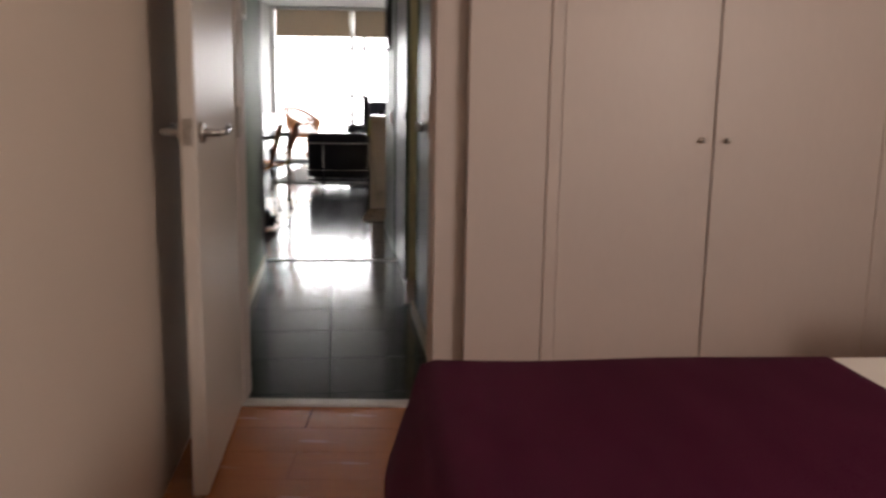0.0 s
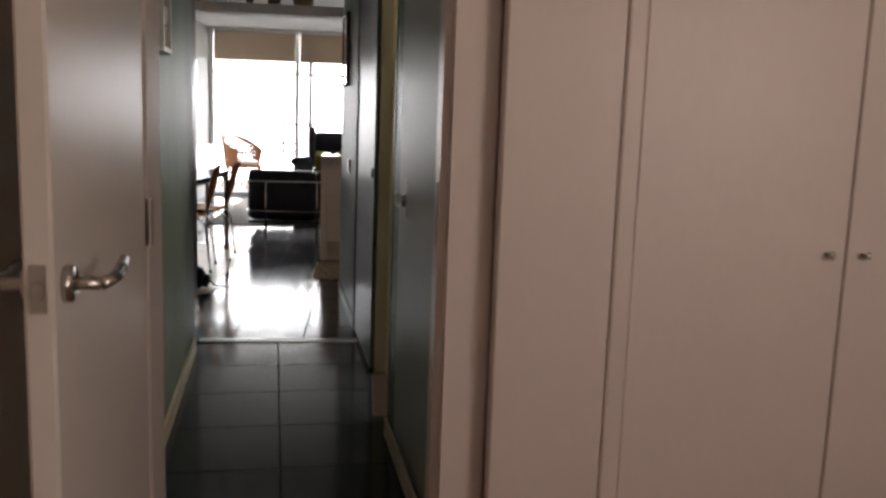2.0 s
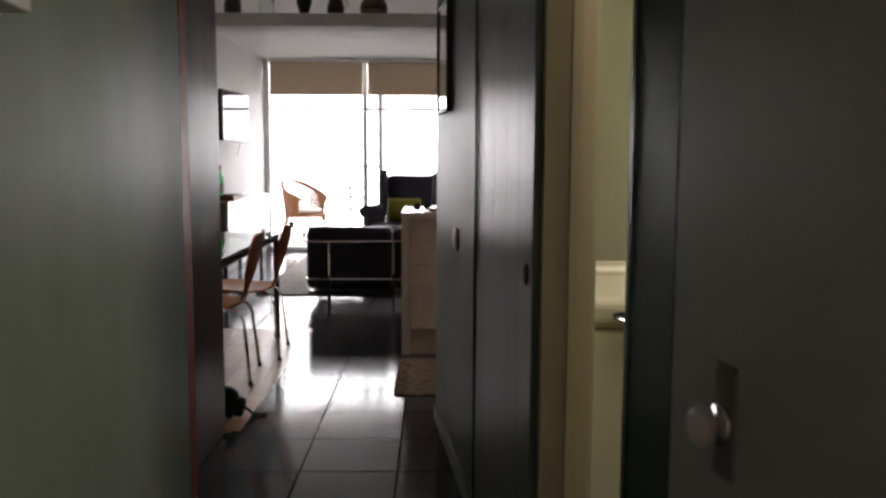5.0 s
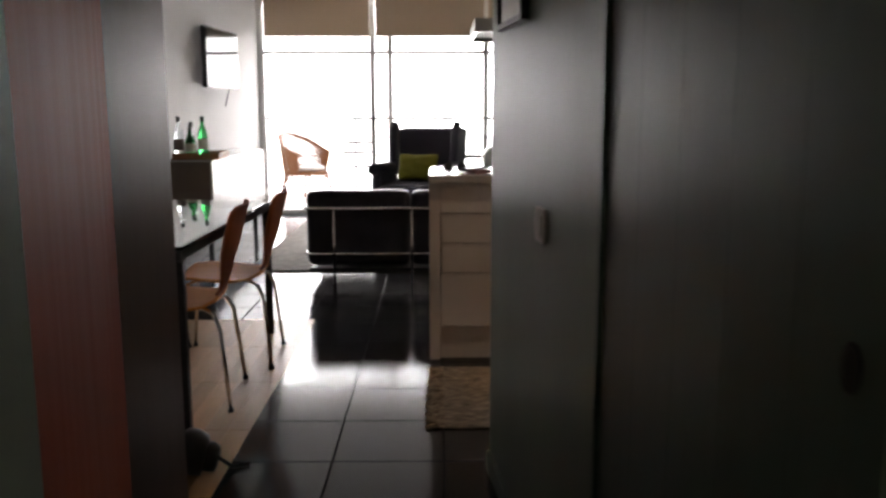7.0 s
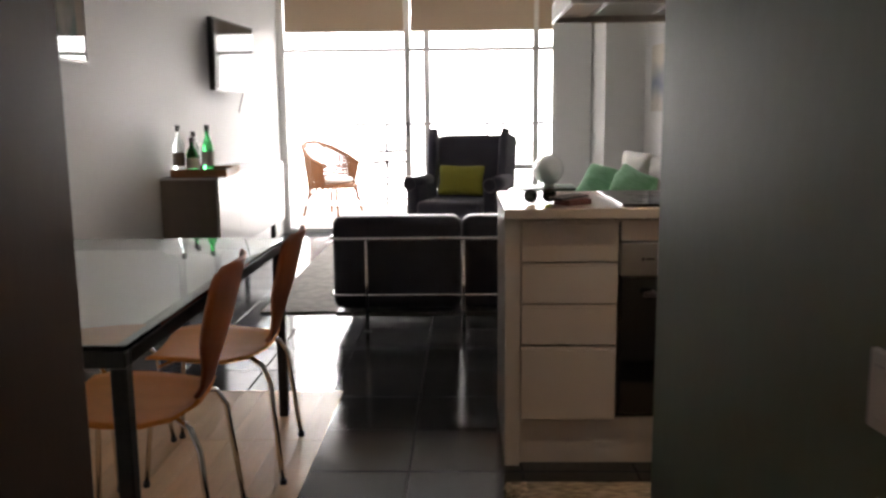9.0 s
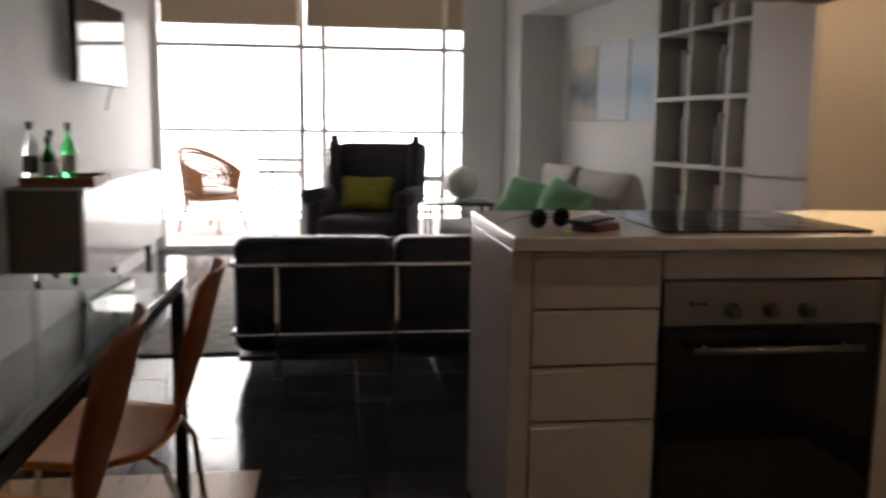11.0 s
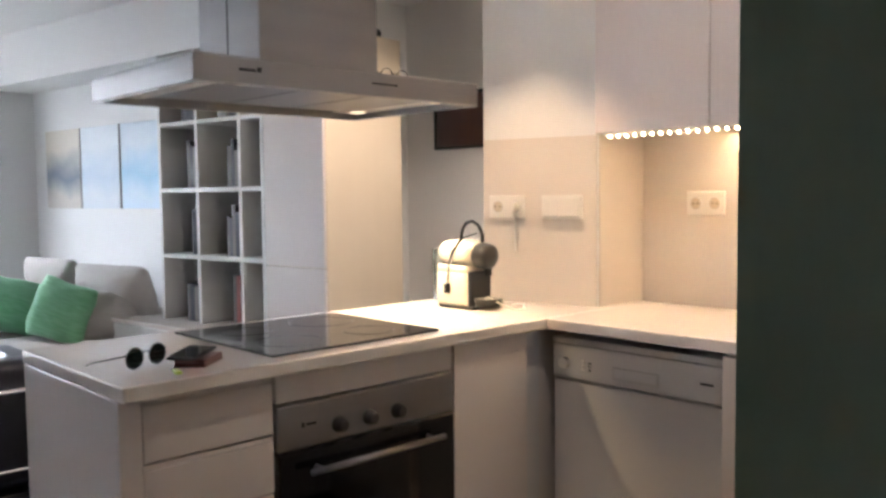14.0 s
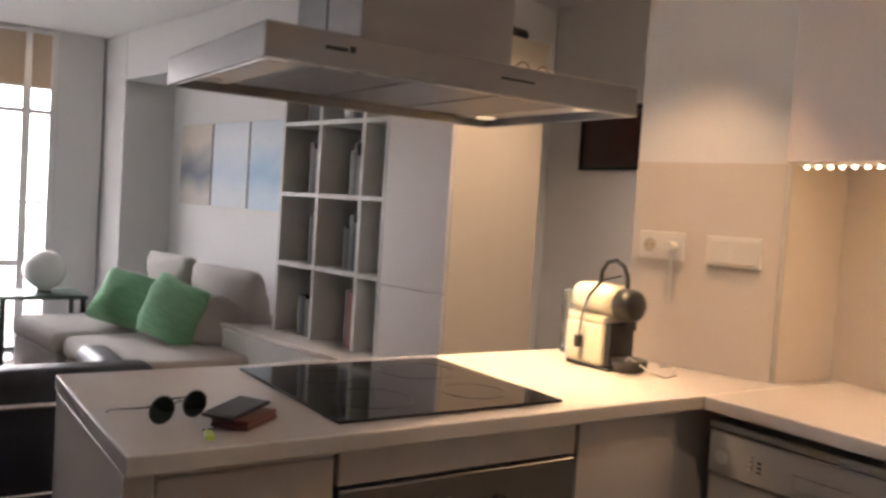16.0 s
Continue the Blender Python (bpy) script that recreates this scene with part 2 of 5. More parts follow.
POT = mat("dark_glazed_pottery", (0.055, 0.045, 0.04), 0.4, vary=0.3, scale=14, bump=0.2)
POT_BROWN = mat("brown_clay", (0.22, 0.13, 0.08), 0.6, vary=0.3, scale=14, bump=0.3)
BOOK_DARK = mat("dark_book_cloth", (0.035, 0.035, 0.045), 0.6, vary=0.2, piece=0.5)
BOOK_GREY = mat("grey_book_paper", (0.13, 0.115, 0.10), 0.6, vary=0.2, piece=0.6)
BOOK_RED = mat("dull_red_book_cloth", (0.20, 0.05, 0.04), 0.6, vary=0.2, piece=0.4)
COFFEE_CREAM = mat("cream_glossy_plastic", (0.80, 0.72, 0.55), 0.22, vary=0.03, bump=0.0, coat=0.4)
YELLOW_TAG = mat("lime_yellow_plastic", (0.45, 0.62, 0.06), 0.3, vary=0.1)
MAROON = mat("maroon_leather", (0.12, 0.03, 0.025), 0.45, vary=0.2, scale=20, bump=0.3)
GROUND = mat("far_ground", (0.30, 0.31, 0.27), 0.9, vary=0.3, scale=0.05)
MIRROR_DARK = mat("glossy_tv_screen", (0.01, 0.01, 0.012), 0.07, vary=0.05, bump=0.0)


# ---- mesh helpers ----
def box(bm, x0, x1, y0, y1, z0, z1, bevel=0.0, seg=1, m=None):
    made = bmesh.ops.create_cube(bm, size=1.0)["verts"]
    for v in made:
        v.co = Vector((x0 + (v.co.x + 0.5) * (x1 - x0), y0 + (v.co.y + 0.5) * (y1 - y0), z0 + (v.co.z + 0.5) * (z1 - z0)))
    if bevel:
        edges = list({e for v in made for e in v.link_edges})
        out = bmesh.ops.bevel(bm, geom=edges, offset=bevel, segments=seg, profile=0.5, affect="EDGES")
        made = list({v for f in out["faces"] for v in f.verts} | {v for v in made if v.is_valid})
    if m is not None:
        bmesh.ops.transform(bm, matrix=m, verts=made)
    return made


def boxm(*a, **k):
    bm = bmesh.new()
    box(bm, *a, **k)
    return bm


def cyl(bm, x, y, z0, z1, r0, r1=None, n=20, m=None):
    r1 = r0 if r1 is None else r1
    made = bmesh.ops.create_cone(bm, cap_ends=True, segments=n, radius1=r0, radius2=r1, depth=z1 - z0)["verts"]
    bmesh.ops.translate(bm, verts=made, vec=(x, y, (z0 + z1) / 2))
    if m is not None:
        bmesh.ops.transform(bm, matrix=m, verts=made)
    return made


def cylm(*a, **k):
    bm = bmesh.new()
    cyl(bm, *a, **k)
    return bm


def tube(bm, pts, r, n=8):
    pts = [Vector(p) for p in pts]
    rings = []
    side = None
    for i, p in enumerate(pts):
        d = (pts[min(i + 1, len(pts) - 1)] - pts[max(i - 1, 0)]).normalized()
        if side is None:
            side = d.orthogonal().normalized()
        side = (side - d * side.dot(d)).normalized()
        up = d.cross(side)
        rings.append([bm.verts.new(p + r * (math.cos(a) * side + math.sin(a) * up)) for a in (2 * math.pi * k / n for k in range(n))])
    for a, b in zip(rings, rings[1:]):
        for k in range(n):
            bm.faces.new((a[k], a[(k + 1) % n], b[(k + 1) % n], b[k]))
    bm.faces.new(rings[0][::-1])
    bm.faces.new(rings[-1])


def tubem(pts, r, n=8):
    bm = bmesh.new()
    tube(bm, pts, r, n)
    return bm


def lathe(bm, profile, x=0, y=0, z=0, n=20):
    rings = [[bm.verts.new((x + r * math.cos(2 * math.pi * k / n), y + r * math.sin(2 * math.pi * k / n), z + h)) for k in range(n)] for r, h in profile]
    for a, b in zip(rings, rings[1:]):
        for k in range(n):
            bm.faces.new((a[k], a[(k + 1) % n], b[(k + 1) % n], b[k]))
    bm.faces.new(rings[0][::-1])
    bm.faces.new(rings[-1])


def lathem(profile, x=0, y=0, z=0, n=20):
    bm = bmesh.new()
    lathe(bm, profile, x, y, z, n)
    return bm


def pillow(w, h, t, n=20, power=2.2, sag=0.0, seed=0):
    """A cushion in its own plane: w along x, h along z, t thick along y."""
    bm = bmesh.new()
    grid = {}
    for s in (1, -1):
        for i in range(n + 1):
            for j in range(n + 1):
                u, v = 2 * i / n - 1, 2 * j / n - 1
                edge = i in (0, n) or j in (0, n)
                if edge and s < 0:
                    grid[s, i, j] = grid[1, i, j]
                    continue
                f = (max(0.0, 1 - abs(u) ** power) * max(0.0, 1 - abs(v) ** power)) ** 0.5
                pinch = 1 - 0.13 * (1 - abs(u) ** 1.6) * abs(v) ** 3
                pinch2 = 1 - 0.13 * (1 - abs(v) ** 1.6) * abs(u) ** 3
                wr = 0.014 * noise.noise(Vector((u * 2 + seed, v * 2, s * 3.0))) + 0.010 * noise.noise(Vector((u * 2.5 + seed, v * 7 + u * 3, s * 5.0)))
                ear = 1 - 0.11 * (u * v) ** 4
                grid[s, i, j] = bm.verts.new((u * w / 2 * pinch2 * ear, s * (t / 2 * f + (0 if edge else wr)), v * h / 2 * pinch * ear - sag * (1 - u * u) * (v > 0) * v))
        for i in range(n):
            for j in range(n):
                q = [grid[s, i, j], grid[s, i + 1, j], grid[s, i + 1, j + 1], grid[s, i, j + 1]]
                bm.faces.new(q if s < 0 else q[::-1])
    return bm


def part(name, bm, material, parent=None, label="", smooth=False, m=None):
    """Links a bmesh as one mesh object, under a thing or part where one is given."""
    bmesh.ops.recalc_face_normals(bm, faces=bm.faces)
    data = bpy.data.meshes.new(name)
    bm.to_mesh(data)
    bm.free()
    if smooth:
        for p in data.polygons:
            p.use_smooth = True
    data.materials.append(material)
    ob = new(name, data)
    if parent:
        ob.parent = parent
    if m is not None:
        ob.matrix_basis = m
    if label:
        tagged(ob, label)
    return ob


def thing(name, m, label, category, group="", kind=""):
    ob = new(name)
    ob.empty_display_size = 0.1
    ob.matrix_basis = m
    return tagged(ob, label, category, group, kind)


def setting(name, bm, material, label, category, m=None, smooth=False):
    return tagged(part(name, bm, material, m=m, smooth=smooth), label, category, kind="structure")


def seg_bm(bm, p, q, z0, z1, thick):
    """A wall slab from p to q; its thickness lies to the right of the way from p to q (negative: left)."""
    p, q = Vector(p), Vector(q)
    d = (q - p).normalized()
    nrm = Vector((d.y, -d.x)) * thick
    foot = [p, q, q + nrm, p + nrm]
    lo = [bm.verts.new((v.x, v.y, z0)) for v in foot]
    hi = [bm.verts.new((v.x, v.y, z1)) for v in foot]
    bm.faces.new(lo[::-1])
    bm.faces.new(hi)
    for k in range(4):
        bm.faces.new((lo[k], lo[(k + 1) % 4], hi[(k + 1) % 4], hi[k]))


def segm(*slabs):
    bm = bmesh.new()
    for s in slabs:
        seg_bm(bm, *s)
    return bm


# ---- the plan: hall walls run a little askew to the living room ----
def lw(y):
    return -0.612 - 0.1115 * (y - 4.897)


def rw(y):
    return 0.349 - 0.1096 * (y - 4.094)


def bw(y):
    return 1.40 + 0.148 * (14.3 - y)


def fw(y):
    return 1.365 - 0.148 * (y - 11.7)


HALL_TURN = math.degrees(math.atan(0.11))
STORE_TURN = math.degrees(math.atan(0.148))
CEIL, HALL_CEIL, WIN_Y = 2.53, 2.46, 14.70

# ---- floors, ceilings, ground ----
floor = setting("floor", boxm(-2.7, 4.2, -0.9, 14.78, -0.16, -0.012), GROUT, "dark grouted screed under the floor tiles", "floor")
setting("ground", boxm(-900, 900, 30, 1800, -9.4, -9.0), GROUND, "hazy open ground far below the balcony", "ground")
balcony_floor = setting("balcony_floor", boxm(-2.9, 1.6, 14.78, 17.6, -0.22, -0.03), GROUT, "sunlit balcony slab with pale tiles", "balcony floor")
setting("ceiling_living", boxm(-2.7, 4.2, 5.70, 14.95, CEIL, CEIL + 0.15), CEILING, "plain white living room ceiling", "ceiling")
setting("ceiling_hall", boxm(-1.6, 1.9, 3.2, 5.70, HALL_CEIL, HALL_CEIL + 0.15), CEILING, "plain white hall ceiling", "ceiling")
setting("ceiling_bedroom", boxm(-0.9, 2.9, -0.9, 3.2, HALL_CEIL + 0.04, HALL_CEIL + 0.2), CEILING, "plain white bedroom ceiling", "ceiling")
setting("balcony_ceiling", boxm(-2.9, 1.6, 14.95, 16.0, 2.75, 2.9), TERRACE_WALL, "white rendered balcony soffit", "balcony ceiling")

# ---- bedroom ----
setting("wall_bedroom_left", segm(((-0.05, -0.7), (-0.43, 3.17), 0, 2.5, -0.12)), BEDROOM_WALL, "plain cream painted bedroom wall", "wall")
setting("wall_bedroom_door", segm(((-0.44, 3.27), (-0.33, 3.275), 0, 2.5, -0.11), ((-0.33, 3.275), (0.44, 3.315), 2.06, 2.5, -0.11), ((0.40, 3.315), (2.5, 3.40), 0, 2.5, -0.14)), BEDROOM_WALL, "cream wall round the bedroom doorway", "wall")
setting("wall_bedroom_back", segm(((2.6, -0.75), (-0.3, -0.75), 0, 2.5, -0.12)), BEDROOM_WALL, "plain cream wall behind the bed", "wall")
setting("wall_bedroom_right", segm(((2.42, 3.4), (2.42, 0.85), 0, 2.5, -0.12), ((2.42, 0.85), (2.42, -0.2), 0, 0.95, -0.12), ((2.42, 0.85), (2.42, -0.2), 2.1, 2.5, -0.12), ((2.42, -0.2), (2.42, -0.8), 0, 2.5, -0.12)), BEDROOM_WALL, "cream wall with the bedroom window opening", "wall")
setting("threshold_bedroom", boxm(-0.33, 0.42, 3.255, 3.315, -0.012, 0.008, 0.003), STRIP, "pale metal threshold strip in the doorway", "threshold")
frame_b = thing("door_frame_bedroom", pose(0, 0, 0), "off-white painted door frame of the bedroom", "door frame", kind="structure")
part("casing", segm(((0.335, 3.30), (0.355, 3.30), 0, 2.05, -0.14), ((0.355, 3.262), (0.455, 3.268), 0, 2.11, -0.05)), PINK_WHITE, frame_b)
part("casing", segm(((-0.43, 3.235), (-0.335, 3.24), 0, 2.11, -0.05), ((-0.36, 3.264), (-0.300, 3.267), 0, 2.05, -0.15)), PINK_WHITE, frame_b)
part("lintel", segm(((-0.43, 3.235), (0.455, 3.285), 2.05, 2.13, -0.05)), PINK_WHITE, frame_b)
part("strike_plate", boxm(0.330, 0.336, 3.335, 3.36, 0.93, 1.08, 0.002), NICKEL, frame_b, "worn metal strike plate")
part("hinge", cylm(-0.294, 3.258, 0.93, 1.03, 0.007, n=10), NICKEL, frame_b, "brass-grey door hinge")

door = thing("bedroom_door", pose(-0.302, 3.25, 0.0, 0, 0, -85.2), "white lacquered bedroom door standing open", "door", kind="structure")
leaf = part("leaf", boxm(0.0, 0.70, -0.040, 0.0, 0.012, 2.03, 0.004), DOOR_WHITE, door)
part("latch_plate", boxm(0.699, 0.7035, -0.031, -0.009, 0.942, 1.008, 0.001), NICKEL, door, "steel latch plate on the door edge")
part("latch", boxm(0.702, 0.712, -0.027, -0.013, 0.960, 0.985, 0.002), NICKEL, door)
for s, y0 in ((1, 0.0), (-1, -0.04)):
    h = bmesh.new()
    cyl(h, 0, 0, 0, 0.012, 0.026, n=24, m=pose(0.645, y0, 0.972, -90 * s))
    cyl(h, 0, 0, 0, 0.05, 0.010, n=14, m=pose(0.645, y0, 0.972, -90 * s))
    tube(h, [(0.645, y0 + s * 0.05, 0.972), (0.62, y0 + s * 0.056, 0.973), (0.575, y0 + s * 0.056, 0.972), (0.545, y0 + s * 0.055, 0.976), (0.508, y0 + s * 0.053, 0.983)], 0.0095, 12)
    part("lever_handle", h, NICKEL, door, "satin nickel lever handle", smooth=True)

ward = thing("built_in_wardrobe", pose(0.46, 3.205, 0, 0, 0, 2.4), "built-in off-white wardrobe with two tall plain doors", "wardrobe")
part("side_panel", boxm(0, 0.2610, 0, 0.05, 0.0, 2.46, 0.003), PINK_WHITE, ward)
wf = bmesh.new()
box(wf, 0.2615, 0.305, -0.008, 0.05, 0.0, 2.46, 0.006, 2)
box(wf, 1.395, 1.445, -0.008, 0.05, 0.0, 2.46, 0.006, 2)
box(wf, 0.305, 1.395, -0.008, 0.05, 0.055, 0.097, 0.006, 2)
part("face_frame", wf, PINK_WHITE, ward, "moulded frame round the doors")
part("plinth", boxm(0.255, 1.45, 0.004, 0.05, 0.0, 0.054, 0.002), PINK_WHITE, ward)
for x0, x1, kx in ((0.3055, 0.8145, 0.772), (0.8195, 1.3945, 0.860)):
    d = part("door", boxm(x0, x1, -0.004, 0.018, 0.10, 2.44, 0.004, 2), PINK_WHITE, ward)
    k = bmesh.new()
    lathe(k, [(0.004, 0), (0.004, 0.010), (0.008, 0.013), (0.0098, 0.018), (0.007, 0.022), (0.002, 0.0235)], n=16)
    part("knob", k, NICKEL, d, "small round metal knob", smooth=True, m=pose(kx, -0.004, 0.945, 90))
part("end_panel", boxm(1.452, 1.60, 0.01, 0.05, 0.0, 2.46, 0.003), PINK_WHITE, ward)

bed = thing("bed", pose(0.30, 2.03, 0, 0, 0, 3.0), "double bed covered with a burgundy bedspread", "bed")
part("mattress", boxm(0.05, 1.95, -1.16, -0.04, 0.20, 0.512, 0.04, 3), LINEN, bed)
part("bed_base", boxm(0.08, 1.95, -1.12, -0.08, 0.03, 0.20, 0.01), DARK_BROWN, bed)
for lx, ly in ((0.15, -0.15), (0.15, -1.05), (1.85, -0.15), (1.85, -1.05)):
    part("leg", cylm(lx, ly, 0, 0.05, 0.03, n=12), DARK_BROWN, bed)
cov = bmesh.new()
N, M = 46, 40
cg = {}
for i in range(N + 1):
    for j in range(M + 1):
        u, v = -0.55 + 1.37 * i / N, 0.58 - 1.80 * j / M
        dx, dy = max(0.0, 0.03 - u), max(0.0, v + 0.03)
        drop = math.hypot(dx, dy)
        x = max(u, 0.03) - min(0.03, dx * 0.15) - 0.015 * min(1, dx * 3)
        y = min(v, -0.03) + min(0.05, dy * 0.25) + 0.05 * min(1, dy * 3)
        z = 0.562 - max(0.0, drop - 0.03) * 0.93 - 0.035 * min(1.0, drop / 0.06) if drop > 0 else 0.562
        wave = 0.018 * math.sin(9 * u + 3 * v) * min(1, drop * 4) + 0.010 * noise.noise(Vector((u * 2.2, v * 2.2, 0)))
        r = 0.02 * noise.noise(Vector((u * 5, v * 5, 3))) * min(1, drop * 4)
        cg[i, j] = cov.verts.new((x + (wave if dx else 0) + r, y + (wave if dy else 0), max(0.02, z + (0 if drop > 0.05 else 0.014 * noise.noise(Vector((u * 2, v * 2, 7)))))))
for i in range(N):
    for j in range(M):
        cov.faces.new((cg[i, j], cg[i + 1, j], cg[i + 1, j + 1], cg[i, j + 1]))
bedspread = part("bedspread", cov, PURPLE, m=pose(0.30, 2.03, 0.004, 0, 0, 3.0), smooth=True)
tagged(bedspread, "burgundy woven bedspread hanging over the bed", "bedspread")
sol = bedspread.modifiers.new("thick", "SOLIDIFY")
sol.thickness, sol.offset = 0.012, 1
for k, (px, py) in enumerate(((1.72, -0.36), (1.72, -0.86))):
    tagged(part("bed_pillow", pillow(0.62, 0.44, 0.17, seed=k), LINEN, smooth=True, m=pose(0.30 + px, 2.00 + py + 0.18, 0.642, 90, 0, 93)), "plump white pillow on the bed", "pillow", "bed pillows")
sheet = boxm(0.79, 1.93, -1.17, -0.02, 0.513, 0.566, 0.02, 2)
tagged(part("folded_sheet", sheet, LINEN, m=pose(0.30, 2.03, 0.006, 0, 0, 3.0)), "white sheet folded at the head of the bed", "sheet")

night = thing("bedside_table", pose(1.93, 2.63, 0), "small dark brown wooden bedside table", "bedside table")
part("top", boxm(-0.22, 0.22, -0.2, 0.2, 0.455, 0.48, 0.006, 2), DARK_BROWN, night)
part("body", boxm(-0.2, 0.2, -0.18, 0.18, 0.38, 0.454, 0.004), DARK_BROWN, night)
for lx in (-0.185, 0.185):
    for ly in (-0.165, 0.165):
        part("leg", boxm(lx - 0.02, lx + 0.02, ly - 0.02, ly + 0.02, 0, 0.379, 0.003), DARK_BROWN, night)
part("drawer_knob", cylm(0, 0, 0, 0.02, 0.012, n=12, m=pose(0, -0.18, 0.417, 90)), NICKEL, night)

# ---- hall ----
setting("wall_hall_left", segm(((lw(3.38), 3.38), (lw(5.745), 5.745), 0, 2.46, -0.12)), GREEN_WALL, "sage green painted hall wall, slightly glossy", "wall")
setting("baseboard_hall_left", segm(((lw(3.40) + 0.0005, 3.40), (lw(5.745) + 0.0005, 5.745), 0.001, 0.075, 0.012)), CREAM_WOOD, "low cream baseboard along the green wall", "baseboard")
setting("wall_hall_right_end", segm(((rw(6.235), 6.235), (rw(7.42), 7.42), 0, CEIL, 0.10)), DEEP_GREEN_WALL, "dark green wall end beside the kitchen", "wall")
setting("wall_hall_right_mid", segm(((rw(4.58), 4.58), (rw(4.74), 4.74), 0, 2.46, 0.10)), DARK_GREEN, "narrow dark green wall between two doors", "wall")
setting("wall_hall_right_first", segm(((rw(3.40), 3.40), (rw(3.72), 3.72), 0, 2.46, 0.10)), GREEN_WALL, "short green wall by the bedroom door", "wall")
setting("wall_hall_right_lintel", segm(((rw(3.72), 3.72), (rw(4.58), 4.58), 2.06, 2.46, 0.10), ((rw(4.74), 4.74), (rw(6.235), 6.235), 2.08, 2.46, 0.10)), GREEN_WALL, "green wall above the hall doors", "wall")
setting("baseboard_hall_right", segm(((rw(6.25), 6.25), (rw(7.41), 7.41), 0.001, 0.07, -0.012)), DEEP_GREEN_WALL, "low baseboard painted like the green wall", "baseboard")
setting("baseboard_hall_right_door", segm(((rw(3.75) - 0.03, 3.75), (rw(4.56) - 0.03, 4.56), 0.001, 0.07, -0.012)), CREAM_WOOD, "low cream baseboard", "baseboard")
grey_door = thing("hall_door", pose(rw(3.74) + 0.0, 3.74, 0, 0, 0, 90 + HALL_TURN), "closed grey lacquered door in the hall", "door", kind="structure")
part("leaf", boxm(0.0, 0.83, -0.035, 0.005, 0.01, 2.05, 0.003), HALL_DOOR, grey_door)
hh = bmesh.new()
cyl(hh, 0, 0, 0, 0.012, 0.024, n=20, m=pose(0.665, 0.005, 0.938, -90))
cyl(hh, 0, 0, 0, 0.022, 0.009, n=12, m=pose(0.665, 0.005, 0.938, -90))
part("knob_rose", hh, CHROME, grey_door, smooth=True)
part("door_knob", lathem([(0.010, 0.018), (0.022, 0.022), (0.026, 0.030), (0.020, 0.040), (0.004, 0.043)], n=18), ALU, grey_door, "bright pale metal door knob", smooth=True, m=pose(0.665, 0.005, 0.938, -90))
part("lock_plate", boxm(0.640, 0.690, 0.005, 0.008, 0.875, 1.01, 0.001), NICKEL, grey_door)

cream = thing("door_frame_utility", pose(0, 0, 0), "cream painted frame of the utility doorway", "door frame", kind="structure")
part("jamb", segm(((rw(5.37) + 0.014, 5.385), (rw(5.37) + 0.13, 5.40), 0.0, 2.08, -0.02)), CREAM_WOOD, cream)
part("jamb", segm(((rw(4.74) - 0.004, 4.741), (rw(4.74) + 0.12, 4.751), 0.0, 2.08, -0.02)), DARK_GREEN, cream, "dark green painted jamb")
part("stop_bead", segm(((rw(5.36) + 0.07, 5.360), (rw(5.36) + 0.095, 5.363), 0.0, 2.05, -0.022)), CREAM_WOOD, cream)
part("door_sill", boxm(rw(5.15) - 0.02, rw(5.15) + 0.12, 4.765, 5.36, -0.01, 0.004, 0.002), DARK_BROWN, cream)

slide = thing("sliding_door", pose(rw(5.405), 5.405, 0, 0, 0, 90 + HALL_TURN), "dark green planked sliding door pushed open", "door", kind="structure")
for k in range(5):
    part("plank", boxm(0.0002 + k * 0.162, 0.1618 + k * 0.162, -0.03, 0.004, 0.012, 2.07, 0.0007, 1), GREEN_DOOR, slide)
part("back_board", boxm(0.0, 0.81, -0.05, -0.031, 0.012, 2.07), GREEN_DOOR, slide)
pull = bmesh.new()
lathe(pull, [(0.032, 0), (0.034, 0.004), (0.027, 0.006), (0.024, 0.002)], n=28)
part("recessed_pull", pull, BLACK_METAL, slide, "oval dark recessed pull", m=pose(0.055, 0.004, 0.965, -90) @ Matrix.Diagonal((0.45, 0.78, 1, 1)), smooth=True)
part("pull_inset", cylm(0, 0, 0.0, 0.003, 0.025, n=24), BLACK_PLASTIC, slide, m=pose(0.055, 0.004, 0.965, -90) @ Matrix.Diagonal((0.45, 0.78, 1, 1)))
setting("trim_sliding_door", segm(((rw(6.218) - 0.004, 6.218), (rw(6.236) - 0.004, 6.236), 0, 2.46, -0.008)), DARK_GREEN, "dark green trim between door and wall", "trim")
setting("threshold_hall", segm(((lw(5.93) + 0.005, 5.925), (rw(5.97) - 0.01, 5.965), -0.011, 0.006, -0.055)), STRIP, "pale stone strip across the hall floor", "threshold")

switch = thing("light_switch", pose(rw(6.71) - 0.001, 6.71, 0.932, 0, 0, 90 + HALL_TURN), "white double light switch on the green wall", "light switch")
part("plate", boxm(-0.042, 0.042, 0.0, 0.009, -0.042, 0.042, 0.003, 2), PLASTIC_WHITE, switch)
part("rocker", boxm(-0.030, -0.001, 0.009, 0.014, -0.028, 0.028, 0.002), PLASTIC_WHITE, switch)
part("rocker", boxm(0.001, 0.030, 0.009, 0.014, -0.028, 0.028, 0.002), PLASTIC_WHITE, switch)


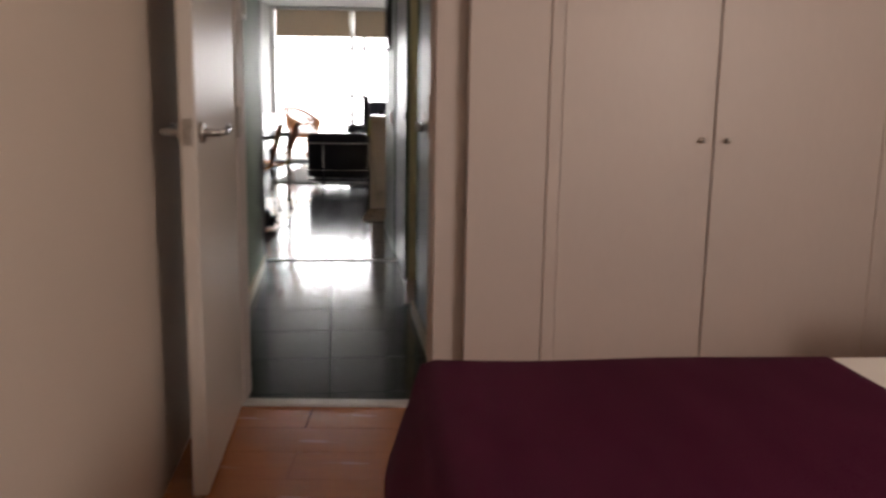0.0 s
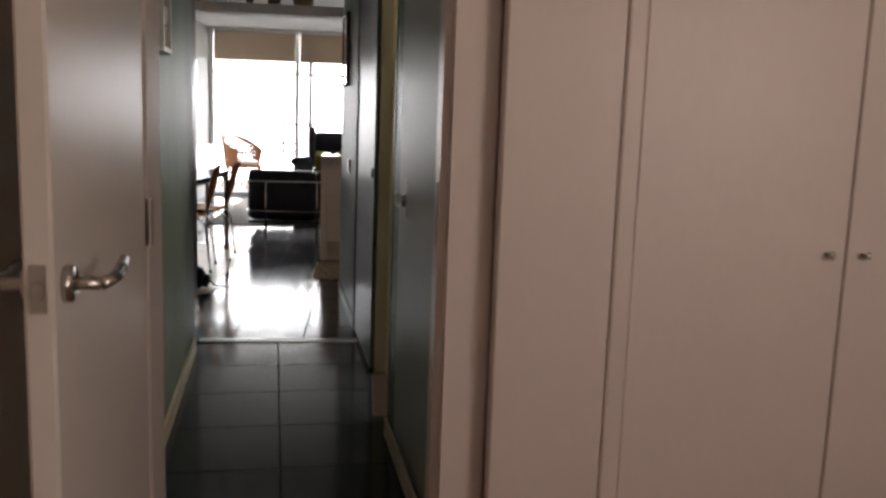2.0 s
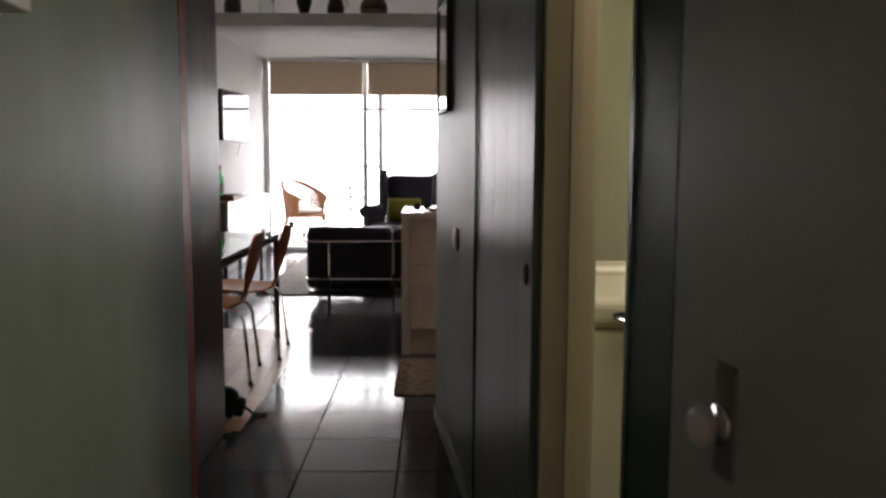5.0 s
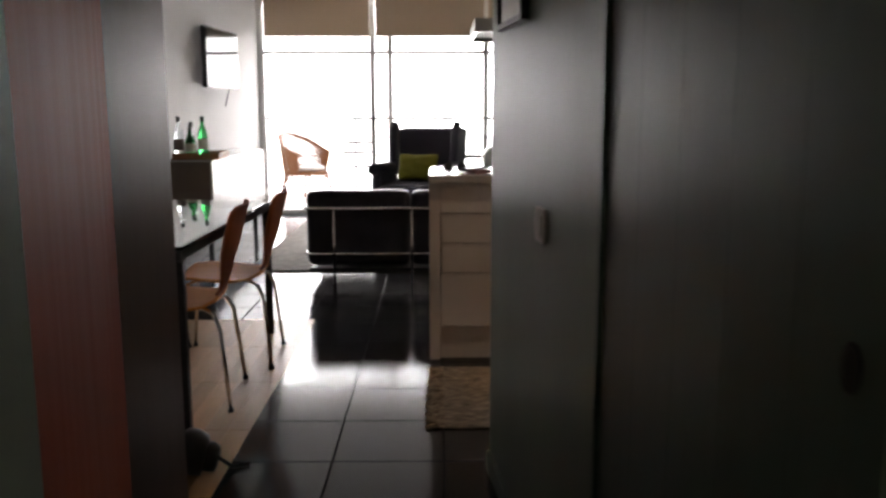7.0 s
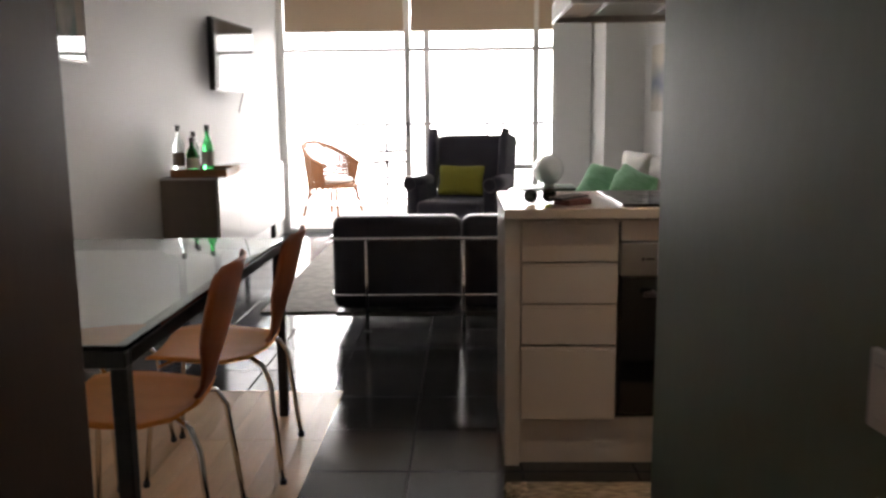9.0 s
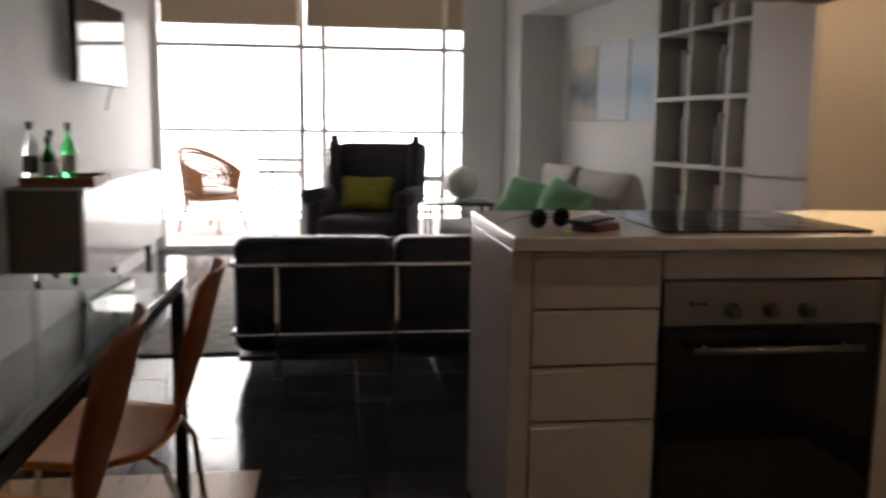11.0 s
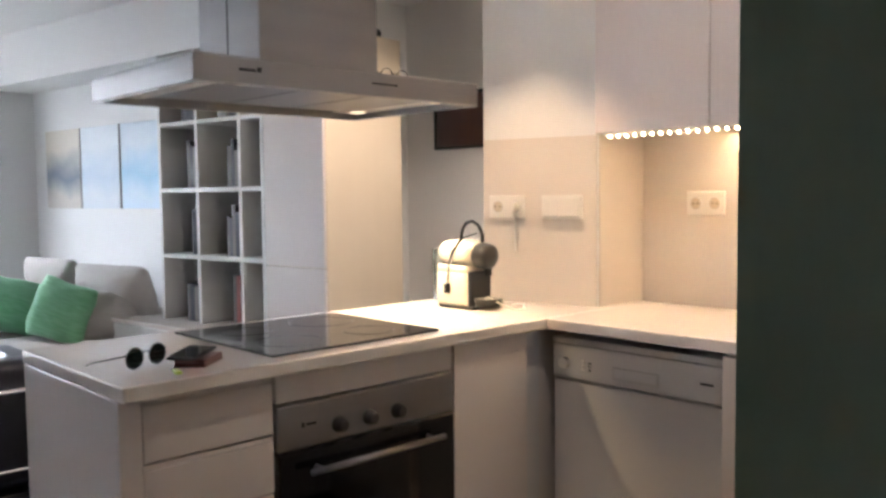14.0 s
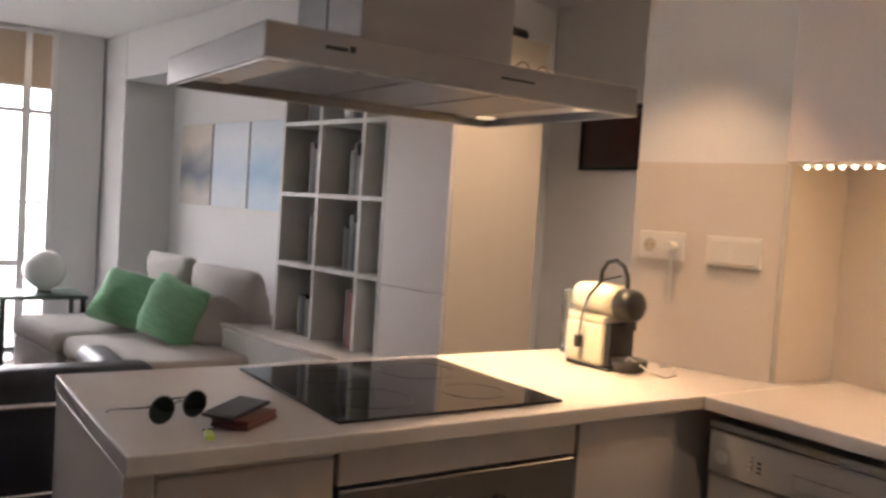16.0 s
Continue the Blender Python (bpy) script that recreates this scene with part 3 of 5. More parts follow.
def framed_picture(m, w, h, frame_mat, art_mat, label, group="", rim=0.018, deep=0.022, mount=0.0):
    pic = thing("framed_picture", m, label, "picture", group)
    f = bmesh.new()
    box(f, -w / 2, w / 2, 0, deep, -h / 2, -h / 2 + rim, 0.002)
    box(f, -w / 2, w / 2, 0, deep, h / 2 - rim, h / 2, 0.002)
    box(f, -w / 2, -w / 2 + rim, 0, deep, -h / 2 + rim, h / 2 - rim, 0.002)
    box(f, w / 2 - rim, w / 2, 0, deep, -h / 2 + rim, h / 2 - rim, 0.002)
    part("frame", f, frame_mat, pic)
    part("sheet", boxm(-w / 2 + rim, w / 2 - rim, 0.003, deep - 0.012, -h / 2 + rim, h / 2 - rim), PAPER if mount else art_mat, pic)
    if mount:
        part("print", boxm(-w / 2 + mount, w / 2 - mount, 0.003, deep - 0.010, -h / 2 + mount, h / 2 - mount), art_mat, pic)
    part("glazing", boxm(-w / 2 + rim, w / 2 - rim, deep - 0.008, deep - 0.006, -h / 2 + rim, h / 2 - rim), CLEAR, pic)
    return pic


ART_PALE = mat("pale_blue_grey_print", (0.42, 0.52, 0.55), 0.6, vary=0.4, scale=5, tint=(0.70, 0.70, 0.66))
ART_TEAL = mat("teal_watercolour_print", (0.16, 0.38, 0.42), 0.6, vary=0.4, scale=7, tint=(0.66, 0.72, 0.70))
framed_picture(pose(lw(4.43) + 0.001, 4.43, 1.70, 0, 0, -90 + HALL_TURN), 0.22, 0.56, ALU, ART_PALE, "thin silver-framed pale print on the green hall wall", mount=0.07, deep=0.04)
framed_picture(pose(rw(7.06) - 0.001, 7.06, 1.66, 0, 0, 90 + HALL_TURN), 0.34, 0.46, BLACK_METAL, ART_PALE, "black-framed pale print on the dark green wall", mount=0.06)

# ---- utility room ----
STICKER = mat("tan_paper_sticker", (0.42, 0.30, 0.12), 0.6, vary=0.1)
UTIL = mat("pale_green_utility_wall", (0.56, 0.56, 0.40), 0.6, vary=0.05, scale=2, fine=80, bump=0.12)
for side, slab in (("back", ((0.20, 6.98), (2.10, 7.126), 0, 2.46, -0.1)), ("right", ((1.93, 7.15), (1.93, 4.3), 0, 2.46, -0.1)), ("near", ((2.05, 4.52), (0.42, 4.4), 0, 2.46, -0.1)), ("left", ((rw(7.1) + 0.13, 7.1), (rw(5.42) + 0.13, 5.42), 0, 2.46, -0.02))):
    setting("wall_utility_" + side, segm(slab), UTIL, "pale yellow-green utility room wall", "wall")
wm = thing("washing_machine", pose(0.50, 5.595, 0), "cream top-loading washing machine with a rounded lid", "washing machine")
part("body", boxm(-0.20, 0.185, 0.008, 0.60, 0.03, 0.798, 0.012, 3), FREEZER_WHITE, wm)
lid = part("lid", boxm(-0.20, 0.185, 0.0, 0.47, 0.803, 0.885, 0.028, 4), FREEZER_WHITE, wm, smooth=False)
back = bmesh.new()
box(back, -0.20, 0.185, 0.472, 0.60, 0.80, 0.912, 0.03, 4)
part("control_panel", back, FREEZER_WHITE, wm, "raised rear control panel")
hdl = bmesh.new()
lathe(hdl, [(0.002, -0.004), (0.045, 0.0), (0.058, 0.005), (0.045, 0.010), (0.004, 0.013)], n=26)
part("handle", hdl, BLACK_PLASTIC, lid, "dark oval handle recess", m=pose(0.0, 0.002, 0.842, 90) @ Matrix.Diagonal((1.15, 0.20, 1, 1)), smooth=True)
part("handle_trim", tubem([(0.066 * math.cos(a), -0.012, 0.840 + 0.013 * math.sin(a)) for a in [math.pi + k * math.pi / 14 for k in range(15)]], 0.004, 6), CHROME, lid, "chrome handle edge")
part("sticker", boxm(0.092, 0.158, 0.0055, 0.0078, 0.725, 0.782), STICKER, wm, "small tan energy sticker")
part("sticker_band", boxm(0.094, 0.156, 0.0040, 0.0054, 0.727, 0.732), BLACK_PLASTIC, wm)
part("sticker_mark", boxm(0.115, 0.138, 0.0040, 0.0054, 0.760, 0.776), POT_BROWN, wm)
for k in range(2):
    part("sticker_line", boxm(0.104, 0.150 - 0.010 * k, 0.0040, 0.0054, 0.740 + 0.009 * k, 0.743 + 0.009 * k), POT_BROWN, wm)
for lx in (-0.16, 0.145):
    for ly in (0.06, 0.54):
        part("foot", cylm(lx, ly, 0, 0.03, 0.022, n=12), BLACK_PLASTIC, wm)
uc = thing("utility_cupboard", pose(1.30, 6.965, 0, 0, 0, 4.4), "tall pale green built-in cupboard in the utility room", "cupboard")
part("face_frame", segm(((0.0, 0.0), (0.075, 0.0), 0.0, 2.2, -0.09), ((0.0765, 0.004), (0.62, 0.004), 0.0, 0.09, -0.085), ((0.0765, 0.004), (0.62, 0.004), 2.10, 2.2, -0.085)), UTIL, uc)
ucd = part("door", boxm(0.080, 0.60, 0.012, 0.032, 0.675, 2.095, 0.006, 2), UTIL, uc)
part("door", boxm(0.080, 0.60, 0.012, 0.032, 0.095, 0.665, 0.006, 2), UTIL, uc)
part("body", boxm(0.080, 0.60, 0.034, 0.095, 0.092, 2.098), UTIL, uc)
part("door_pull", cylm(0, 0, 0, 0.02, 0.012, n=12, m=pose(0.55, 0.012, 1.05, 90)), NICKEL, ucd)

# ---- end of the hall: red wooden unit ----
unit = thing("hall_bookcase", pose(0, 0, 0), "tall red-brown varnished bookcase closing the hall", "bookcase")
A, B, C = (-0.710, 5.738), (-0.968, 6.722), (-0.972, 7.186)
part("side_panel", segm((A, B, 0.0, 1.47, -0.04)), RED_WOOD, unit)
part("upper_rail", segm((A, B, 1.74, 2.52, -0.04)), RED_WOOD, unit)
part("post", segm((A, (-0.720, 5.776), 1.471, 1.739, -0.04)), RED_WOOD, unit)
part("post", segm(((-0.784, 6.02), B, 1.471, 1.739, -0.04)), RED_WOOD, unit)
part("end_panel", segm((B, C, 0.0, 2.52, -0.04)), DARK_BROWN, unit, "dark brown lacquered end panel")
part("shelf", segm(((-0.76, 5.76), (-1.018, 6.72), 1.44, 1.468, -0.25)), RED_WOOD, unit)
part("back_board", segm(((-0.925, 5.755), (-1.18, 6.72), 0.0, 2.52, -0.10)), DARK_BROWN, unit)
for k in range(6):
    y0 = 5.80 + k * 0.036
    x0 = -0.766 - (y0 - 5.75) * 0.262
    tagged(part("book", boxm(-0.14, 0.0, 0.0, 0.03, 0.0, 0.19 + 0.015 * (k % 3), 0.002), (BOOK_GREY, BOOK_DARK, PAPER)[k % 3], m=pose(x0, y0, 1.4695, 0, 0, 14.7)), "upright book on the bookcase shelf", "book", "bookcase books")
setting("wall_dining_near", segm(((-1.056, 7.19), (-2.4, 7.19), 0, CEIL, -0.12), ((-1.10, 7.08), (-1.10, 5.74), 0, CEIL, 0.3), ((-1.2, 5.76), (-0.72, 5.76), 0, CEIL, 0.03)), WHITE_WALL, "white wall behind the bookcase", "wall")

# ---- living room walls ----
setting("wall_living_left", segm(((-2.27, 7.1), (-2.27, WIN_Y + 0.1), 0, CEIL, -0.15)), WHITE_WALL, "white painted living room wall", "wall")
setting("wall_window_right", segm(((0.60, WIN_Y), (0.94, WIN_Y), 0, CEIL, -0.2)), WHITE_WALL, "white wall beside the balcony window", "wall")
setting("wall_living_right", segm(((0.94, WIN_Y + 0.2), (1.007, 14.245), 0, CEIL, -0.5)), WHITE_WALL, "white wall pier beside the sofa niche", "wall")
setting("wall_niche_back", segm(((bw(14.45), 14.45), (bw(10.8), 10.8), 0, CEIL, -0.15)), WHITE_WALL, "white back wall of the sofa niche", "wall")
setting("soffit_niche", segm(((1.0085, 14.235), (fw(11.0) + 0.03, 11.0), 2.16, CEIL - 0.002, -0.62)), WHITE_WALL, "white dropped soffit over the sofa niche", "soffit")
setting("wall_corridor_back", segm(((1.9, 11.05), (4.2, 11.35), 0, CEIL, -0.15)), WHITE_WALL, "white wall closing the corridor", "wall")
setting("wall_corridor_right", segm(((2.72, 11.6), (2.72, 9.0), 0, CEIL, -0.15)), WHITE_WALL, "white corridor wall with a dark picture", "wall")
setting("wall_kitchen_right", segm(((1.715, 8.75), (1.715, 7.3), 0, CEIL, -0.2)), SPLASH, "pale glazed kitchen wall", "wall")
setting("wall_kitchen_near", segm(((1.8, 7.41), (rw(7.42) + 0.10, 7.42), 0, CEIL, -0.1)), WHITE_WALL, "white kitchen wall back of the hall", "wall")
setting("wall_pillar", segm(((1.335, 9.125), (1.458, 8.697), 0.905, CEIL, -0.42), ((1.75, 9.125), (4.2, 9.2), 0, CEIL, 0.2)), WHITE_WALL, "white kitchen pillar above the worktop", "wall")
setting("pillar_base", segm(((1.345, 9.125), (1.468, 8.697), 0.0, 0.865, -0.40)), WHITE_WALL, "white pillar below the worktop", "wall")
setting("backsplash_pillar", segm(((1.331, 9.122), (1.452, 8.700), 0.906, 1.50, -0.004), ((1.457, 8.693), (1.715, 8.69), 0.906, 1.50, 0.004)), SPLASH, "pale glazed panels on the pillar", "backsplash")
beam = setting("beam_shelf", boxm(-2.27, 1.30, 9.50, 9.74, 2.155, 2.245, 0.004), WHITE_WALL, "white beam used as a high display shelf", "beam")

# ---- balcony window ----
win = thing("window_1", pose(0, WIN_Y, 0), "wide white aluminium balcony window with roller blinds", "window", kind="structure")
wfm = bmesh.new()
for x0, x1 in ((-2.27, -2.20), (0.545, 0.60)):
    box(wfm, x0, x1, 0, 0.09, 0, CEIL, 0.004)
box(wfm, -2.20, 0.545, 0, 0.09, CEIL - 0.06, CEIL, 0.004)
box(wfm, -2.20, 0.545, 0, 0.09, 0.0, 0.05, 0.004)
part("window_frame", wfm, ALU, win)
for x0, x1, y0 in ((-0.972, -0.908, 0.0), (-0.772, -0.708, 0.045), (0.345, 0.408, 0.0)):
    part("mullion", boxm(x0, x1, y0, y0 + 0.045, 0.05, CEIL - 0.06, 0.003), ALU, win)
part("transom", boxm(-2.20, 0.545, -0.005, 0.02, 1.855, 1.895, 0.003), ALU, win)
part("rail", boxm(-0.74, 0.545, 0.021, 0.043, 0.645, 0.70, 0.003), ALU, win)
part("door_handle", boxm(-0.948, -0.932, -0.03, 0.0, 1.0, 1.16, 0.004), BLACK_PLASTIC, win)
for x0, x1, z0, z1 in ((-2.20, -0.965, 0.05, 1.85), (-0.715, 0.355, 0.70, 1.85), (0.40, 0.545, 0.70, 1.85), (-0.715, 0.545, 0.05, 0.645), (-2.20, 0.545, 1.9, CEIL - 0.06)):
    pane = part("pane", boxm(x0, x1, 0.03, 0.034, z0, z1), CLEAR, win)
    pane.visible_shadow = False
for x0, x1 in ((-2.18, -0.97), (-0.90, 0.35), (0.40, 0.54)):
    bl = thing("roller_blind", pose((x0 + x1) / 2, WIN_Y - 0.03, 2.06), "beige roller blind pulled down a little", "blind", "window blinds")
    w = (x1 - x0) / 2
    part("fabric", boxm(-w, w, -0.002, 0.002, 0.0, CEIL - 2.06 - 0.05), BLIND, bl)
    part("bottom_bar", boxm(-w, w, -0.008, 0.008, -0.012, 0.008, 0.003), ALU, bl)
    part("roller", cylm(0, 0, -w, w, 0.022, n=14, m=pose(0, 0, CEIL - 2.06 - 0.03, 0, 90, 0)), ALU, bl)

# ---- balcony and beyond ----
haze = bpy.data.materials.new("bright_hazy_sky")
haze.use_nodes = True
hn = haze.node_tree.nodes
hn.remove(hn["Principled BSDF"])
em = hn.new("ShaderNodeEmission")
em.inputs["Color"].default_value, em.inputs["Strength"].default_value = (0.97, 0.985, 1.0, 1), HAZE
haze.node_tree.links.new(em.outputs[0], hn["Material Output"].inputs["Surface"])
setting("backdrop", boxm(-160, 160, 90, 91, -20, 75), haze, "blinding white hazy sky beyond the balcony", "sky")
setting("balcony_wall_left", boxm(-2.95, -2.80, 14.85, 17.5, 0, 2.75), TERRACE_WALL, "white rendered balcony side wall", "wall")
setting("balcony_wall_right", boxm(1.45, 1.60, 14.95, 17.5, 0, 2.75), TERRACE_WALL, "white rendered balcony side wall", "wall")
rail = thing("balcony_railing", pose(0, 17.3, 0), "pale metal balcony railing with horizontal bars", "railing", kind="structure")
for x in (-2.75, -1.4, -0.05, 1.35):
    part("post", boxm(x - 0.02, x + 0.02, -0.02, 0.02, -0.03, 1.09, 0.003), RAIL_GREY, rail)
for z, r in ((1.10, 0.024), (0.82, 0.012), (0.55, 0.012), (0.30, 0.012), (0.10, 0.016)):
    part("bar", cylm(0, 0, -2.8, 1.45, r, n=10, m=pose(0, 0, z, 0, 90, 0)), RAIL_GREY, rail)

wick = thing("wicker_armchair", pose(-1.98, 16.25, -0.03, 0, 0, 236) @ Matrix.Diagonal((1.1, 1.1, 1.06, 1)), "honey-coloured rattan armchair with a white seat cushion", "armchair")
arc = [math.radians(a) for a in range(-115, 116, 10)]
rimz = lambda a: 0.62 + 0.26 * max(0.0, math.cos(a * 0.72)) ** 1.5
for h in range(12):
    f = h / 11
    pts = [((0.27 + 0.05 * f) * math.sin(a), -(0.27 + 0.06 * f) * math.cos(a) * 1.0, 0.40 + f * (rimz(a) - 0.40)) for a in arc]
    part("woven_band", tubem(pts, 0.022 if h == 11 else 0.013, 6), WICKER, wick)
st = bmesh.new()
for a in [math.radians(v) for v in range(-112, 113, 8)]:
    tube(st, [(0.27 * math.sin(a), -0.27 * math.cos(a), 0.34), (0.32 * math.sin(a), -0.33 * math.cos(a), rimz(a))], 0.009, 5)
part("woven_stakes", st, WICKER, wick)
part("seat", lathem([(0.27, 0.36), (0.285, 0.38), (0.27, 0.41), (0.05, 0.415)], n=28), WICKER, wick)
ap = bmesh.new()
for k in range(26):
    a = math.radians(-180 + k * 14.4)
    tube(ap, [(0.275 * math.sin(a), -0.275 * math.cos(a), 0.37), (0.28 * math.sin(a + 0.12), -0.28 * math.cos(a + 0.12), 0.24)], 0.010, 5)
part("woven_apron", ap, WICKER, wick)
for a in (-140, -45, 45, 140):
    r = math.radians(a)
    part("leg", tubem([(0.25 * math.sin(r), -0.25 * math.cos(r), 0.37), (0.33 * math.sin(r), -0.35 * math.cos(r), 0.0)], 0.015, 8), WICKER, wick)
tagged(part("seat_cushion", lathem([(0.02, 0), (0.23, 0.01), (0.255, 0.035), (0.23, 0.06), (0.02, 0.07)], n=24), LINEN, smooth=True, m=pose(-1.98, 16.25, 0.411)), "round white cushion on the wicker chair", "cushion")
ft = thing("folding_chair", pose(-1.30, 16.75, -0.03), "black slatted folding balcony chair", "chair")
for z in (0.635, 0.775):
    part("back_slat", boxm(-0.25, 0.25, -0.012, 0.008, z, z + 0.042, 0.004), BLACK_METAL, ft)
for k in range(5):
    part("seat_slat", boxm(-0.22, 0.22, -0.44 + k * 0.085, -0.385 + k * 0.085, 0.470, 0.485, 0.003), BLACK_METAL, ft)
for x in (-0.235, 0.235):
    part("leg", tubem([(x, -0.40, 0), (x, -0.19, 0.42), (x, 0.016, 0.80)], 0.008, 8), RAIL_GREY, ft)
    part("leg", tubem([(x * 0.92, 0.02, 0), (x * 0.92, -0.40, 0.468)], 0.008, 8), RAIL_GREY, ft)

# ---- dining corner ----
tb = thing("dining_table", pose(-1.085, 7.62, 0), "glass-topped dining table with a black metal frame", "dining table")
part("glass_top", boxm(-0.90, 0.0, 0.0, 1.60, 0.722, 0.734, 0.002), TABLE_GLASS, tb, "thick greenish glass top").visible_shadow = False
for x0, x1, y0, y1 in ((-0.895, -0.005, 0.005, 0.035), (-0.895, -0.005, 1.565, 1.595), (-0.895, -0.865, 0.036, 1.564), (-0.035, -0.005, 0.036, 1.564)):
    part("frame_bar", boxm(x0, x1, y0, y1, 0.682, 0.720, 0.003), BLACK_METAL, tb)
for x in (-0.88, -0.022):
    for y in (0.022, 1.578):
        part("leg", boxm(x - 0.018, x + 0.018, y - 0.018, y + 0.018, 0, 0.681, 0.003), BLACK_METAL, tb)


def shell_chair(m, label):
    ch = thing("dining_chair", m, label, "chair", "dining chairs")
    prof = [(0.215, 0.425, 0.150), (0.19, 0.442, 0.195), (0.12, 0.446, 0.222), (0.03, 0.438, 0.232), (-0.06, 0.430, 0.222), (-0.13, 0.432, 0.180), (-0.175, 0.448, 0.120), (-0.20, 0.482, 0.088),
            (-0.215, 0.53, 0.098), (-0.232, 0.59, 0.150), (-0.250, 0.65, 0.195), (-0.268, 0.72, 0.214), (-0.284, 0.78, 0.212), (-0.294, 0.815, 0.190), (-0.300, 0.830, 0.140)]

    def shell(rows):
        bm = bmesh.new()
        n, g = 12, []
        for i, (u, z, w) in enumerate(rows):
            line = []
            for k in range(n + 1):
                v = 2 * k / n - 1
                back = max(0.0, min(1.0, (z - 0.47) / 0.15))
                dish = (1 - v * v)
                line.append(bm.verts.new((v * w, u + (-0.032 * dish + 0.02) * back, z - 0.014 * dish * (1 - back))))
            g.append(line)
        for a, b in zip(g, g[1:]):
            for k in range(n):
                bm.faces.new((a[k], a[k + 1], b[k + 1], b[k]))
        return bm
    fine = []
    for i in range(len(prof) - 1):
        for s in range(3):
            f = s / 3
            fine.append(tuple(p * (1 - f) + q * f for p, q in zip(prof[i], prof[i + 1])))
    fine.append(prof[-1])
    cut = 19
    # one shell: the backrest takes the plywood with shade in its colour
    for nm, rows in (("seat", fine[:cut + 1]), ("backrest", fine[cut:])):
        s = part(nm, shell(rows), PLY_SEAT if nm == "seat" else PLY_SHADED, ch, smooth=True)
        so = s.modifiers.new("ply", "SOLIDIFY")
        so.thickness, so.offset = 0.010, -1
    part("seat_mount", cylm(0, 0.0, 0.396, 0.408, 0.07, n=20), BLACK_PLASTIC, ch)
    for sx in (-1, 1):
        for sy, reach in ((1, 0.20), (-1, -0.22)):
            part("leg", tubem([(0.0, 0.0, 0.408), (sx * 0.13, reach * 0.62, 0.408), (sx * 0.165, reach * 0.80, 0.395), (sx * 0.185, reach * 0.92, 0.34), (sx * 0.215, reach * 1.08, 0.0)], 0.0085, 8), CHROME, ch, smooth=True)
            part("foot_cap", cylm(sx * 0.215, reach * 1.08, 0, 0.016, 0.012, n=10), BLACK_PLASTIC, ch)
    return ch


shell_chair(pose(-1.285, 8.17, 0, 0, 0, 95), "orange plywood shell chair with chrome legs at the table")
shell_chair(pose(-1.222, 8.75, 0, 0, 0, 93), "orange plywood shell chair with chrome legs at the table")
shell_chair(pose(-1.70, 8.72, 0, 0, 0, -94), "orange plywood shell chair seen through the glass table")

bagm = bmesh.new()
for k, (x, y, z, r) in enumerate(((0, 0, 0.07, 0.07), (0.05, 0.02, 0.045, 0.05), (-0.03, -0.05, 0.06, 0.055))):
    made = bmesh.ops.create_icosphere(bagm, subdivisions=2, radius=r)["verts"]
    for v in made:
        v.co = Vector((x + v.co.x * 0.9, y + v.co.y * 1.2, max(0.002, z + v.co.z * 1.25))) + 0.02 * noise.noise_vector(v.co * 12)
        v.co.z = max(0.002, v.co.z)
bag = thing("dark_bag", pose(-1.02, 7.40, 0), "small crumpled dark bag lying by the bookcase", "bag")
part("pouch", bagm, BLACK_PLASTIC, bag, smooth=True)
part("strap", tubem([(0.03, 0.0, 0.10), (0.09, 0.0, 0.05), (0.13, 0.02, 0.01), (0.18, 0.05, 0.008)], 0.007, 6), BLACK_PLASTIC, bag)

# ---- left wall: sideboard, bottles, television, picture ----
sb = thing("sideboard", pose(-2.27, 11.13, 0), "low sideboard with white gloss fronts and dark sides", "sideboard")
part("carcass", boxm(0.002, 0.35, 0.0, 1.92, 0.345, 0.825, 0.004), SIDE_BROWN, sb)
part("top", boxm(0.002, 0.372, 0.0, 1.92, 0.826, 0.838, 0.003), SIDE_WHITE, sb)
for k in range(4):
    part("door", boxm(0.351, 0.370, 0.004 + k * 0.479, 0.479 + k * 0.479, 0.348, 0.823, 0.003), SIDE_WHITE, sb)
for y in (0.15, 1.77):
    for x in (0.06, 0.30):
        part("leg", boxm(x - 0.02, x + 0.02, y - 0.02, y + 0.02, 0, 0.344, 0.003), BLACK_METAL, sb)
tray = thing("wooden_tray", pose(-2.06, 11.36, 0.839, 0, 0, 4), "shallow wooden tray on the sideboard", "tray")
part("base", boxm(-0.16, 0.19, -0.2, 0.24, 0, 0.010, 0.002), WICKER, tray)
for x0, x1, y0, y1 in ((-0.16, 0.19, -0.2, -0.188), (-0.16, 0.19, 0.228, 0.24), (-0.16, -0.148, -0.187, 0.227), (0.178, 0.19, -0.187, 0.227)):
    part("edge", boxm(x0, x1, y0, y1, 0.011, 0.05, 0.003), SIDE_BROWN if x1 < 0 else WICKER, tray)


def bottle(x, y, h, r, material, cap, label):
    b = thing("bottle", pose(x, y, 0.851), label, "bottle", "bottles on the tray")
    part("glass_body", lathem([(r * 0.9, 0), (r, 0.01), (r, h * 0.55), (r * 0.8, h * 0.66), (r * 0.36, h * 0.78), (r * 0.34, h * 0.97), (r * 0.30, h)], n=18), material, b, smooth=True)
    part("cap", cylm(0, 0, h * 0.88, h * 1.01, r * 0.42, n=14), cap, b)
    part("paper_label", lathem([(r + 0.001, h * 0.18), (r + 0.0015, h * 0.19), (r + 0.0015, h * 0.45), (r + 0.001, h * 0.46)], n=18), PAPER if material is GREEN_GLASS else SIDE_BROWN, b)
    return b


